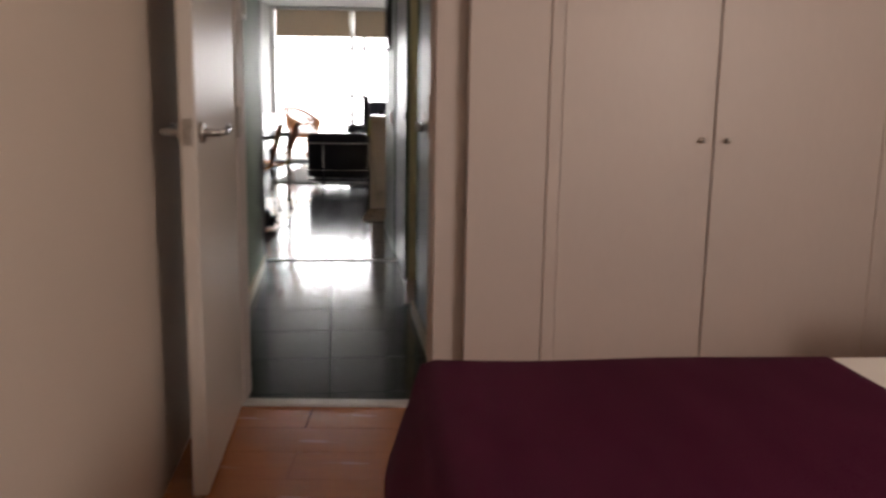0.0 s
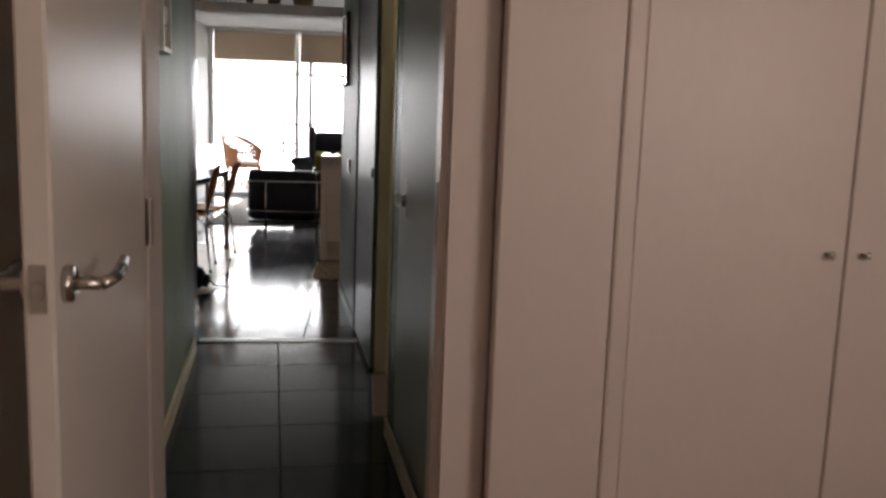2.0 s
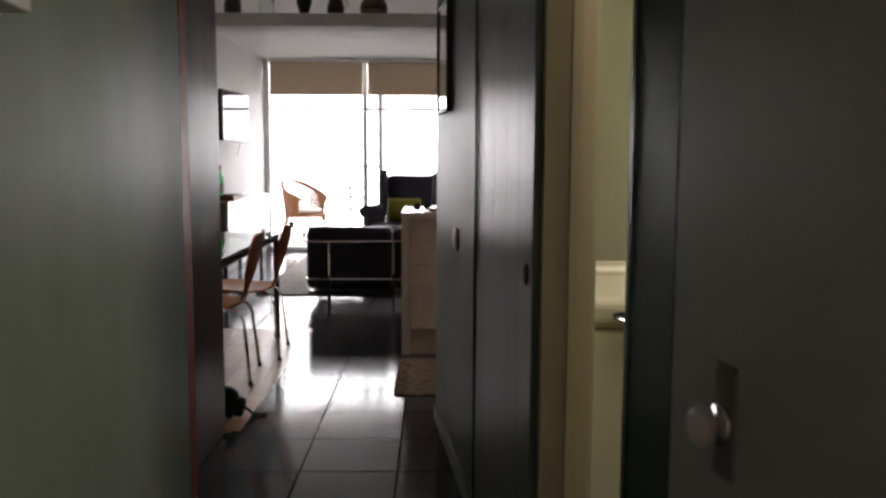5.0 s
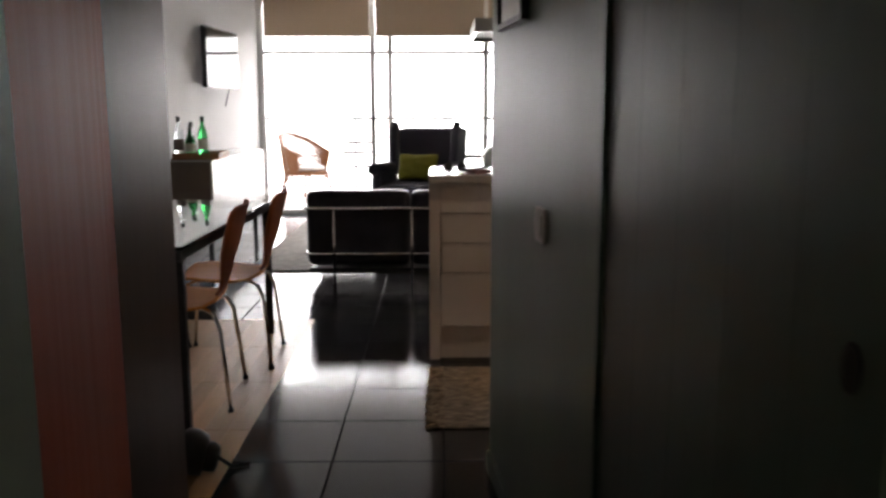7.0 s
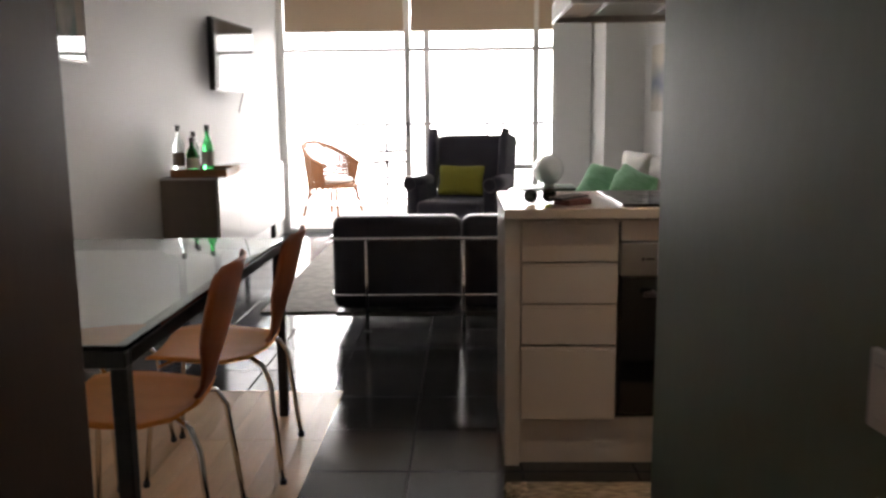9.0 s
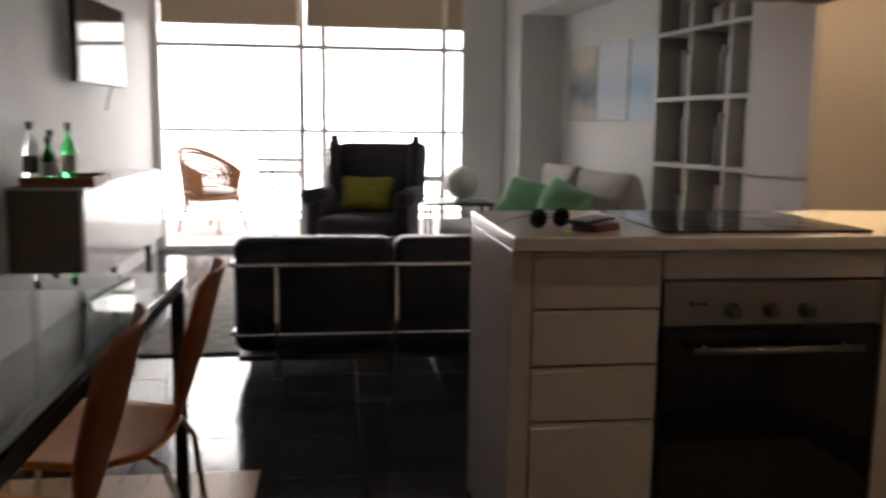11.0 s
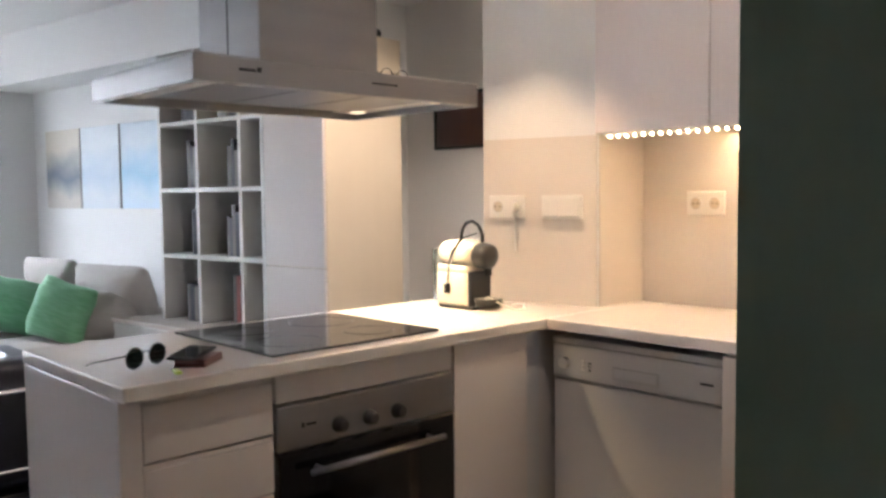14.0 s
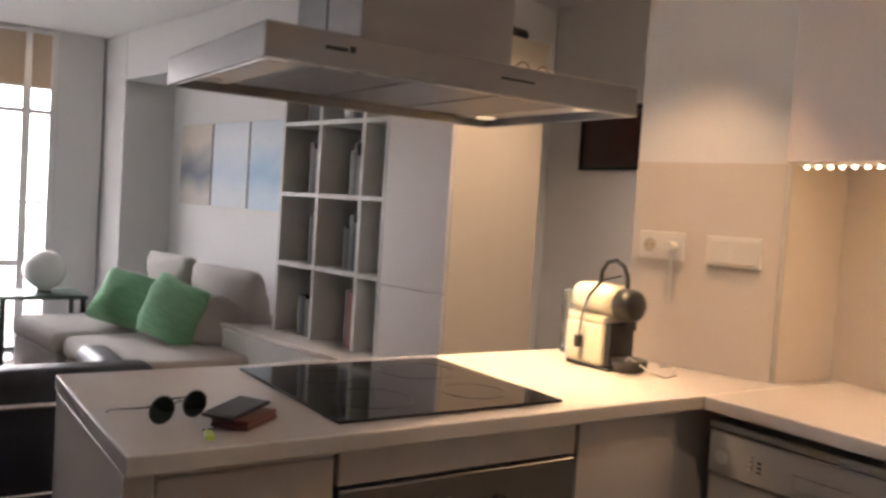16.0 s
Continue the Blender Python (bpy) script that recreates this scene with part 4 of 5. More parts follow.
bottle(-2.185, 11.27, 0.31, 0.038, CLEAR_GLASS, BLACK_PLASTIC, "clear glass bottle with a dark cap")
bottle(-2.115, 11.36, 0.27, 0.036, CLEAR_GLASS, BLACK_PLASTIC, "clear glass bottle half full of dark spirit")
bottle(-2.090, 11.24, 0.235, 0.036, GREEN_GLASS, BLACK_PLASTIC, "short green glass bottle")
bottle(-2.030, 11.38, 0.31, 0.037, GREEN_GLASS, BLACK_PLASTIC, "tall green glass bottle with a dark cap")
bowl = thing("wooden_bowl", pose(-1.99, 11.56, 0.85), "flat dark wooden bowl on the tray", "bowl")
part("bowl_body", lathem([(0.05, 0), (0.09, 0.012), (0.105, 0.032), (0.10, 0.032), (0.08, 0.014), (0.01, 0.008)], n=22), SIDE_BROWN, bowl, smooth=True)

tv = thing("television", pose(-2.135, 12.55, 1.67, 0, 0, -94.6), "flat black television on a wall bracket", "television")
part("housing", boxm(-0.44, 0.44, -0.045, -0.006, -0.262, 0.262, 0.006, 2), BLACK_PLASTIC, tv)
part("bezel", boxm(-0.44, 0.44, -0.0055, 0.0, -0.262, 0.262, 0.002), BLACK_PLASTIC, tv)
part("screen", boxm(-0.428, 0.428, 0.0005, 0.0025, -0.245, 0.25), MIRROR_DARK, tv)
part("bracket", boxm(-0.05, 0.05, -0.105, -0.046, -0.08, 0.08, 0.004), BLACK_METAL, tv)
part("cable", tubem([(-0.3, -0.05, -0.25), (-0.32, -0.08, -0.33), (-0.31, -0.10, -0.42)], 0.005, 6), BLACK_PLASTIC, tv)
framed_picture(pose(-2.269, 9.90, 1.80, 0, 0, -90), 0.60, 0.64, ALU, ART_TEAL, "silver-framed teal watercolour on the white wall", mount=0.10)
vent = thing("wall_vent", pose(-2.269, 10.62, 2.17, 0, 0, -90), "small white wall box high on the wall", "wall box")
part("cover", boxm(-0.07, 0.07, 0, 0.05, -0.06, 0.06, 0.006, 2), PLASTIC_WHITE, vent)
for k in range(3):
    part("slot", boxm(-0.05, 0.05, 0.0505, 0.052, -0.03 + k * 0.025, -0.024 + k * 0.025), GREY_ENAMEL, vent)
spot = thing("ceiling_spotlight", pose(-1.90, 12.2, CEIL), "small recessed ceiling spotlight", "spotlight")
part("ring", lathem([(0.052, -0.006), (0.055, -0.001), (0.036, -0.001), (0.036, -0.006)], n=24), ALU, spot)
part("lamp_disc", cylm(0, 0, -0.005, -0.002, 0.035, n=20), SPOT_GLOW, spot)

# the aisle fixture is made up to go with its added fill lamp
for nm, x, y in (("kitchen", 0.99, 8.81), ("aisle", 0.45, 7.95), ("corridor", 1.72, 9.75)):
    sp = thing("ceiling_spotlight", pose(x, y, CEIL), "lit warm recessed ceiling spotlight, the aisle one added", "spotlight")
    part("ring", lathem([(0.052, -0.006), (0.055, -0.001), (0.036, -0.001), (0.036, -0.006)], n=24), ALU, sp)
    part("lamp_disc", cylm(0, 0, -0.005, -0.002, 0.035, n=20), SPOT_GLOW, sp)

# ---- things on the high beam ----
BEAM_TOP = 2.246


def on_beam(name, x, prof, material, label, category, n=20):
    b = thing(name, pose(x, 9.60, BEAM_TOP), label, category, "pots on the beam")
    part("vessel", lathem(prof, n=n), material, b, smooth=True)
    return b


p = on_beam("pot", -1.46, [(0.05, 0), (0.062, 0.03), (0.058, 0.09), (0.045, 0.11), (0.01, 0.112)], POT, "small round dark pot on the beam", "pot")
p = on_beam("bottle", -1.22, [(0.05, 0), (0.055, 0.02), (0.055, 0.15), (0.03, 0.21), (0.02, 0.25), (0.02, 0.30), (0.016, 0.31)], CLEAR_GLASS, "pale green siphon-like glass bottle", "bottle")
part("stopper", cylm(0, 0, 0.311, 0.335, 0.016, n=12), POT, p)
p = on_beam("vase", -0.954, [(0.03, 0), (0.034, 0.02), (0.056, 0.09), (0.05, 0.12), (0.036, 0.14), (0.05, 0.165), (0.044, 0.165), (0.02, 0.13)], POT, "dark footed vase on the beam", "vase")
p = on_beam("jug", -0.73, [(0.055, 0), (0.062, 0.04), (0.048, 0.10), (0.03, 0.12), (0.034, 0.155), (0.01, 0.157)], POT, "dark patterned jug on the beam", "jug")
part("jug_handle", tubem([(0.04, 0, 0.12), (0.08, 0, 0.11), (0.085, 0, 0.07), (0.055, 0, 0.04)], 0.008, 8), PAPER, p, "pale curved handle")
p = on_beam("basket", -0.46, [(0.085, 0), (0.095, 0.03), (0.09, 0.085), (0.06, 0.112), (0.012, 0.12)], POT_BROWN, "squat brown lidded basket", "basket")
part("band", lathem([(0.096, 0.035), (0.098, 0.04), (0.098, 0.055), (0.096, 0.06)], n=20), POT, p)

# ---- black sofa, rug, wing chair, side table ----
sofa = thing("black_leather_sofa", pose(-1.115, 10.54, 0), "two-seat black leather sofa in a chrome tube frame", "sofa")
W, D = 1.47, 0.86
for x in (0.20, 0.745, 1.28):
    part("back_post", tubem([(x, 0, 0.0), (x, 0, 0.535)], 0.011, 10), CHROME, sofa, smooth=True)
part("foot_disc", cylm(0.20, 0, 0, 0.008, 0.02, n=14), BLACK_PLASTIC, sofa)
for z, r in ((0.535, 0.012), (0.215, 0.009)):
    part("frame_rail", tubem([(0.0, D, z), (0.0, 0.03, z), (0.03, 0, z), (W - 0.03, 0, z), (W, 0.03, z), (W, D, z)], r, 10), CHROME, sofa, smooth=True)
for x in (0.0, W):
    part("front_post", tubem([(x, D, 0.0), (x, D, 0.535)], 0.011, 10), CHROME, sofa, smooth=True)
part("base_frame", boxm(0.02, W - 0.02, 0.02, D - 0.02, 0.085, 0.11, 0.004), BLACK_METAL, sofa)
for k in range(2):
    x0 = 0.17 + k * (W - 0.34) / 2
    x1 = x0 + (W - 0.34) / 2 - 0.006
    part("seat_cushion", boxm(x0, x1, 0.20, D - 0.01, 0.115, 0.42, 0.05, 4), LEATHER, sofa, smooth=True)
    x0b = 0.005 + k * (W - 0.01) / 2
    part("back_cushion", boxm(x0b, x0b + (W - 0.01) / 2 - 0.004, 0.018, 0.20, 0.125, 0.655, 0.055, 5), LEATHER, sofa, smooth=True)
    xa = (0.014, 0.165) if k == 0 else (W - 0.165, W - 0.014)
    part("arm_cushion", boxm(*xa, 0.205, D - 0.012, 0.125, 0.60, 0.05, 5), LEATHER, sofa, smooth=True)
tagged(part("living_rug", boxm(-1.64, 0.95, 11.0, 14.12, 0.0008, 0.014, 0.005, 2), RUG), "grey-beige woven rug on the dark tiles", "rug")

wc = thing("wing_chair", pose(-0.395, 13.52, 0.0145, 0, 0, 163), "navy upholstered wing chair with a yellow cushion", "armchair")
part("back", boxm(-0.335, 0.335, -0.36, -0.20, 0.22, 1.06, 0.06, 4, m=pose(0, 0, 0, 8)), NAVY, wc, smooth=True)
for s in (-1, 1):
    wg = bmesh.new()
    box(wg, -0.04, 0.04, -0.30, 0.0, 0.55, 1.055, 0.035, 4, m=pose(s * 0.318, -0.05, 0.0, 8, 0, s * 8))
    part("wing", wg, NAVY, wc, smooth=True)
    part("arm", boxm(s * 0.35 - 0.055, s * 0.35 + 0.055, -0.24, 0.33, 0.16, 0.60, 0.045, 4), NAVY, wc, smooth=True)
    part("wing_scroll", cylm(0, 0, -0.035, 0.035, 0.045, n=18, m=pose(s * 0.345, -0.285, 1.035, 0, 90 + s * 12, 8)), NAVY, wc, smooth=True)
    part("arm_front", lathem([(0.004, 0.012), (0.045, 0.010), (0.062, 0.0)], n=20), NAVY, wc, smooth=True, m=pose(s * 0.365, 0.345, 0.60, -90))
    part("arm_roll", cylm(0, 0, -0.26, 0.345, 0.065, n=18, m=pose(s * 0.365, 0.0, 0.60, -90)), NAVY, wc, smooth=True)
    for y in (-0.25, 0.28):
        part("leg", cylm(s * 0.30, y, 0, 0.165, 0.016, 0.024, n=12), DARK_BROWN, wc)
part("seat_base", boxm(-0.30, 0.30, -0.20, 0.32, 0.16, 0.30, 0.03, 3), NAVY, wc, smooth=True)
part("seat_cushion", boxm(-0.292, 0.292, -0.17, 0.40, 0.302, 0.455, 0.05, 4), NAVY, wc, smooth=True)
tagged(part("yellow_cushion", pillow(0.46, 0.30, 0.13, seed=5), YELLOW_FABRIC, smooth=True, m=pose(-0.39, 13.50, 0.63, 0, 0, -17) @ pose(0, 0, 0, -16)), "yellow-green cushion leaning on the wing chair", "cushion")

st2 = thing("side_table", pose(0.42, 13.92, 0), "low dark side table with a greenish top", "side table")
part("top", boxm(-0.30, 0.27, -0.25, 0.25, 0.51, 0.535, 0.004), DARK_GREEN, st2)
for x in (-0.27, 0.24):
    for y in (-0.22, 0.22):
        part("leg", boxm(x - 0.018, x + 0.018, y - 0.018, y + 0.018, 0.0, 0.509, 0.003), BLACK_METAL, st2)
part("shelf", boxm(-0.25, 0.22, -0.2, 0.2, 0.16, 0.18, 0.003), BLACK_METAL, st2)
gl = thing("globe_lamp", pose(0.44, 13.96, 0.536), "white opal glass globe table lamp, switched off", "lamp")
part("lamp_foot", lathem([(0.055, 0), (0.06, 0.006), (0.05, 0.016), (0.03, 0.02)], n=20), PLASTIC_WHITE, gl)
part("globe", lathem([(0.001 + 0.145 * math.sin(math.pi * k / 16), 0.158 - 0.145 * math.cos(math.pi * k / 16)) for k in range(17)], n=28), GLOBE, gl, smooth=True)

# ---- grey sofa in the niche ----
gs = thing("grey_sofa", pose(0.50, 11.72, 0, 0, 0, STORE_TURN), "low warm grey fabric corner sofa", "sofa")
part("chaise_base", boxm(-0.02, 1.05, 1.02, 1.86, 0.06, 0.30, 0.03, 3), GREY_FABRIC, gs, smooth=True)
part("seat_base", boxm(0.03, 1.05, 0.0, 1.015, 0.06, 0.29, 0.03, 3), GREY_FABRIC, gs, smooth=True)
part("seat_cushion", boxm(-0.04, 1.0, 1.02, 1.87, 0.29, 0.43, 0.055, 4), GREY_FABRIC, gs, smooth=True)
part("seat_cushion", boxm(0.01, 1.0, -0.01, 1.015, 0.28, 0.42, 0.055, 4), GREY_FABRIC, gs, smooth=True)
part("back", boxm(0.98, 1.12, 0.0, 1.86, 0.08, 0.58, 0.04, 3), GREY_FABRIC, gs, smooth=True)
for x in (0.10, 0.95):
    for y in (0.10, 1.75):
        part("foot", cylm(x, y, 0, 0.06, 0.02, n=10), BLACK_PLASTIC, gs)
gsm = pose(0.50, 11.72, 0, 0, 0, STORE_TURN)
for k, (x, y, z, w, h, t, mt, rx, rz, nm, lab) in enumerate((
        (0.90, 1.42, 0.66, 0.72, 0.50, 0.24, GREY_FABRIC, -14, 90, "back_pillow", "large grey back cushion against the sofa"),
        (0.88, 0.58, 0.65, 0.80, 0.50, 0.26, GREY_FABRIC, -14, 94, "back_pillow", "large grey back cushion against the sofa"),
        (0.74, 0.42, 0.560, 0.38, 0.36, 0.17, GREY_FABRIC, -24, -50, "scatter_cushion", "small grey cushion on the sofa"),
        (0.47, 1.17, 0.600, 0.45, 0.42, 0.24, GREEN_FABRIC, -36, -34, "scatter_cushion", "leaf green cushion leaning on the sofa"),
        (0.51, 0.60, 0.600, 0.43, 0.42, 0.24, GREEN_FABRIC, -14, -62, "scatter_cushion", "leaf green cushion leaning on the sofa"))):
    tagged(part(nm, pillow(w, h, t, seed=k * 3.1), mt, smooth=True, m=gsm @ pose(x, y, z, 0, 0, rz) @ pose(0, 0, 0, rx, 0, 0) @ pose(0, 0, 0, 0, 16 if mt is GREEN_FABRIC else 0, 0)), lab, "cushion", "sofa cushions")

# ---- three canvases ----
for k, (y1, y0) in enumerate(((14.07, 13.555), (13.54, 13.01), (12.995, 12.45))):
    cv = bpy.data.materials.new("seascape_canvas")
    cv.use_nodes = True
    n, l = cv.node_tree.nodes, cv.node_tree.links
    co = n.new("ShaderNodeTexCoord")
    sep = n.new("ShaderNodeSeparateXYZ")
    l.new(co.outputs["Object"], sep.inputs[0])
    nz = n.new("ShaderNodeTexNoise")
    nz.inputs["Scale"].default_value = 4.0
    l.new(co.outputs["Object"], nz.inputs["Vector"])
    ma = n.new("ShaderNodeMath")
    ma.operation = "MULTIPLY_ADD"
    l.new(nz.outputs["Fac"], ma.inputs[0])
    ma.inputs[1].default_value = 0.22
    l.new(sep.outputs["Z"], ma.inputs[2])
    rp = n.new("ShaderNodeValToRGB")
    mr = n.new("ShaderNodeMapRange")
    mr.inputs[1].default_value, mr.inputs[2].default_value = -0.20, 0.42
    l.new(ma.outputs[0], mr.inputs[0])
    l.new(mr.outputs[0], rp.inputs[0])
    low, mid, high = (((0.55, 0.50, 0.44), (0.16, 0.19, 0.23), (0.62, 0.56, 0.47)), ((0.62, 0.66, 0.70), (0.48, 0.58, 0.68), (0.66, 0.70, 0.73)), ((0.56, 0.68, 0.78), (0.32, 0.54, 0.72), (0.62, 0.69, 0.75)))[k]
    e = rp.color_ramp.elements
    e[0].position, e[0].color = 0.18, (*low, 1)
    e[1].position, e[1].color = 0.75, (*high, 1)
    mdl = e.new(0.42)
    mdl.color = (*mid, 1)
    l.new(rp.outputs[0], n["Principled BSDF"].inputs["Base Color"])
    n["Principled BSDF"].inputs["Roughness"].default_value = 0.55
    ym = (y0 + y1) / 2
    pc = thing("canvas_picture", pose(bw(ym) - 0.001, ym, 1.535, 0, 0, 90 + STORE_TURN), "unframed canvas of a pale hazy seascape, one of three", "picture", "triptych canvases")
    part("canvas", boxm(-(y1 - y0) / 2, (y1 - y0) / 2, 0, 0.022, -0.305, 0.305, 0.003), cv, pc)
    part("edge_strip", boxm(-(y1 - y0) / 2 - 0.006, -(y1 - y0) / 2 - 0.001, 0, 0.02, -0.305, 0.305), SIDE_BROWN, pc)

# ---- storage wall: low cabinet, open shelves, tall cabinet ----
SM = pose(fw(10.45), 10.45, 0, 0, 0, 90 + STORE_TURN)
low = thing("low_cabinet", SM, "low white cabinet under the open shelves", "cabinet")
part("body", boxm(0.48, 1.74, -0.30, 0.14, 0.06, 0.535, 0.003), SHELF_WHITE, low)
part("top", boxm(0.475, 1.75, -0.30, 0.165, 0.536, 0.562, 0.003), KITCHEN_WHITE, low)
part("plinth", boxm(0.50, 1.72, -0.28, 0.10, 0.0, 0.06), SHELF_WHITE, low)
for k in range(4):
    part("door", boxm(0.484 + k * 0.314, 0.794 + k * 0.314, 0.141, 0.159, 0.07, 0.53, 0.003), SHELF_WHITE, low)
sh = thing("open_shelf_unit", SM, "white open shelf unit half filled with books", "shelf unit")
ZS = (0.564, 0.965, 1.358, 1.750, 2.14)
for y in (0.475, 0.665, 1.055, 1.425):
    part("upright", boxm(y - 0.012, y + 0.012, -0.34, 0.0, 0.563, 2.155, 0.002), SHELF_WHITE, sh)
for a, b in ((0.488, 0.652), (0.678, 1.042), (1.068, 1.412)):
    for z in ZS[1:]:
        part("shelf", boxm(a, b, -0.34, -0.002, z - 0.024, z, 0.002), SHELF_WHITE, sh)
part("back_board", boxm(0.488, 1.412, -0.348, -0.341, 0.563, 2.155), SHELF_WHITE, sh)
part("top_shelf_edge", boxm(0.463, 1.44, -0.34, 0.0, 2.1555, 2.159), SHELF_WHITE, sh)
rb = random.Random(7)
for (a, b, z, kinds) in ((1.07, 1.41, 0.564, (BOOK_DARK, BOOK_GREY)), (0.68, 1.04, 0.564, (BOOK_GREY, BOOK_RED)), (1.07, 1.41, 0.965, (BOOK_DARK, BOOK_DARK)), (0.68, 1.04, 0.965, (BOOK_GREY, BOOK_DARK)),
                         (1.07, 1.41, 1.358, (BOOK_DARK, BOOK_GREY)), (0.68, 1.04, 1.358, (BOOK_DARK, BOOK_GREY)), (1.07, 1.41, 1.750, (BOOK_DARK, BOOK_DARK)), (0.68, 1.04, 1.750, (BOOK_DARK, BOOK_GREY))):
    y = a + 0.004
    for k in range(rb.randint(3, 5)):
        t, h, d = rb.uniform(0.018, 0.042), rb.uniform(0.20, 0.30), rb.uniform(0.17, 0.24)
        tagged(part("book", boxm(0, t, -0.03 - d, -0.03, 0, h, 0.002), kinds[k % 2], m=SM @ pose(y, 0, z + 0.0005)), "upright book on the white shelf", "book", "shelf books")
        y += t + 0.001
pot2 = thing("metal_pot", SM @ pose(0.88, -0.12, 1.751), "round grey metal pot on the shelf", "pot")
part("pot_body", lathem([(0.06, 0), (0.075, 0.02), (0.078, 0.09), (0.06, 0.10)], n=22), STEEL, pot2, smooth=True)
fig = thing("small_figurine", SM @ pose(1.20, -0.06, 1.359), "tiny pale figurine on the shelf", "figurine")
part("figurine_body", lathem([(0.018, 0), (0.02, 0.006), (0.008, 0.012), (0.010, 0.05), (0.016, 0.075), (0.010, 0.095), (0.003, 0.105)], n=12), PAPER, fig, smooth=True)
tall = thing("tall_cabinet", SM, "tall plain white cabinet at the end of the shelves", "cabinet")
part("body", boxm(0.0, 0.462, -0.60, -0.02, 0.0, 2.155, 0.003), BEIGE_PANEL, tall, "beige laminate side")
part("door", boxm(0.002, 0.460, -0.019, 0.0, 0.06, 0.93, 0.003), KITCHEN_WHITE, tall)
part("door", boxm(0.002, 0.460, -0.019, 0.0, 0.936, 2.15, 0.003), KITCHEN_WHITE, tall)
roll = thing("dark_roll", SM @ pose(0.10, -0.52, 2.156), "dark rolled bundle lying on the tall cabinet", "roll")
part("bundle", cylm(0, 0, 0.0, 0.40, 0.034, n=18, m=pose(0, 0, 0.034, -90)), BLACK_PLASTIC, roll, smooth=False)
for k in (0.08, 0.30):
    part("tie", cylm(0, 0, k, k + 0.02, 0.0352, n=18, m=pose(0, 0, 0.0355, -90)), DARK_BROWN, roll)
framed_picture(pose(2.718, 10.645, 1.757, 0, 0, 90), 0.45, 0.345, BLACK_METAL, MAROON, "dark red framed picture on the corridor wall")

# ---- kitchen ----
KY = 8.70
isl = thing("kitchen_drawer_unit", pose(0, KY, 0), "off-white glossy kitchen drawer unit with four drawers", "kitchen unit")
part("body", boxm(-0.178, 0.150, 0.021, 0.60, 0.165, 0.868), KITCHEN_WHITE, isl)
part("end_panel", boxm(-0.230, -0.1785, -0.004, 0.605, 0.0, 0.868, 0.003, 2), KITCHEN_WHITE, isl, "glossy full-height end panel")
for z0, z1 in ((0.722, 0.862), (0.578, 0.717), (0.434, 0.573), (0.168, 0.429)):
    dr = bmesh.new()
    box(dr, -0.174, 0.150, 0.0, 0.02, z0, z1 - 0.012, 0.002)
    box(dr, -0.174, 0.150, 0.004, 0.02, z1 - 0.0125, z1, 0.001)
    part("drawer_front", dr, KITCHEN_WHITE, isl)
ov = thing("oven", pose(0.155, KY, 0), "built-in steel and black glass electric oven", "oven")
part("housing", boxm(0.004, 0.596, 0.03, 0.55, 0.185, 0.785), BLACK_METAL, ov)
panel = part("control_panel", boxm(0.003, 0.597, -0.006, 0.03, 0.672, 0.785, 0.003), STEEL, ov, "brushed steel control panel")
for x in (0.185, 0.285, 0.382):
    k = part("knob", lathem([(0.021, 0), (0.021, 0.006), (0.017, 0.008), (0.0155, 0.026), (0.012, 0.028)], n=20), KNOB_STEEL, panel, smooth=True, m=pose(x, -0.006, 0.712, 90))
part("panel_mark", boxm(0.072, 0.080, -0.0075, -0.0058, 0.724, 0.736), BLACK_PLASTIC, panel)
part("panel_mark", boxm(0.085, 0.115, -0.0075, -0.0058, 0.727, 0.733), BLACK_PLASTIC, panel)
od = part("oven_door", boxm(0.003, 0.597, -0.010, 0.029, 0.190, 0.668, 0.004), BLACK_GLASS, ov, "black glass oven door")
part("handle_bar", tubem([(0.075, -0.045, 0.618), (0.525, -0.045, 0.618)], 0.0085, 12), STEEL, od, "steel handle bar", smooth=True)
for x in (0.11, 0.49):
    part("handle_stand", cylm(0, 0, 0, 0.036, 0.007, n=10, m=pose(x, -0.010, 0.618, 90)), STEEL, od)
fil = thing("oven_filler_panel", pose(0.155, KY, 0), "off-white filler panel above the oven", "panel")
part("board", boxm(0.003, 0.597, 0.0, 0.02, 0.792, 0.862, 0.002), KITCHEN_WHITE, fil)
cu = thing("kitchen_corner_unit", pose(0.76, KY, 0), "off-white glossy corner cabinet with a plain door", "kitchen unit")
part("body", boxm(0.0, 0.56, 0.021, 0.60, 0.165, 0.868), KITCHEN_WHITE, cu)
part("door", boxm(0.002, 0.325, 0.0, 0.02, 0.168, 0.862, 0.002), KITCHEN_WHITE, cu)
part("corner_post", boxm(0.327, 0.398, 0.012, 0.020, 0.165, 0.868, 0.001), GREY_ENAMEL, cu)
tagged(part("kitchen_plinth", boxm(-0.176, 1.20, KY + 0.030, KY + 0.045, 0.0, 0.164), KITCHEN_WHITE), "off-white plinth under the kitchen units", "plinth")
tagged(part("island_back_panel", boxm(-0.176, 1.32, KY + 0.601, KY + 0.615, 0.0, 0.868), KITCHEN_WHITE), "off-white back panel of the kitchen island", "panel")
wt = thing("kitchen_worktop", pose(0, 0, 0), "off-white quartz worktop of the L-shaped kitchen", "worktop")
part("island_slab", boxm(-0.233, 1.50, KY - 0.042, 9.306, 0.870, 0.905, 0.004, 2), QUARTZ, wt)
part("return_slab", boxm(1.132, 1.713, 7.44, KY - 0.0425, 0.870, 0.905, 0.004, 2), QUARTZ, wt)
part("corner_slab", boxm(1.501, 1.713, KY - 0.042, 8.76, 0.870, 0.905), QUARTZ, wt)
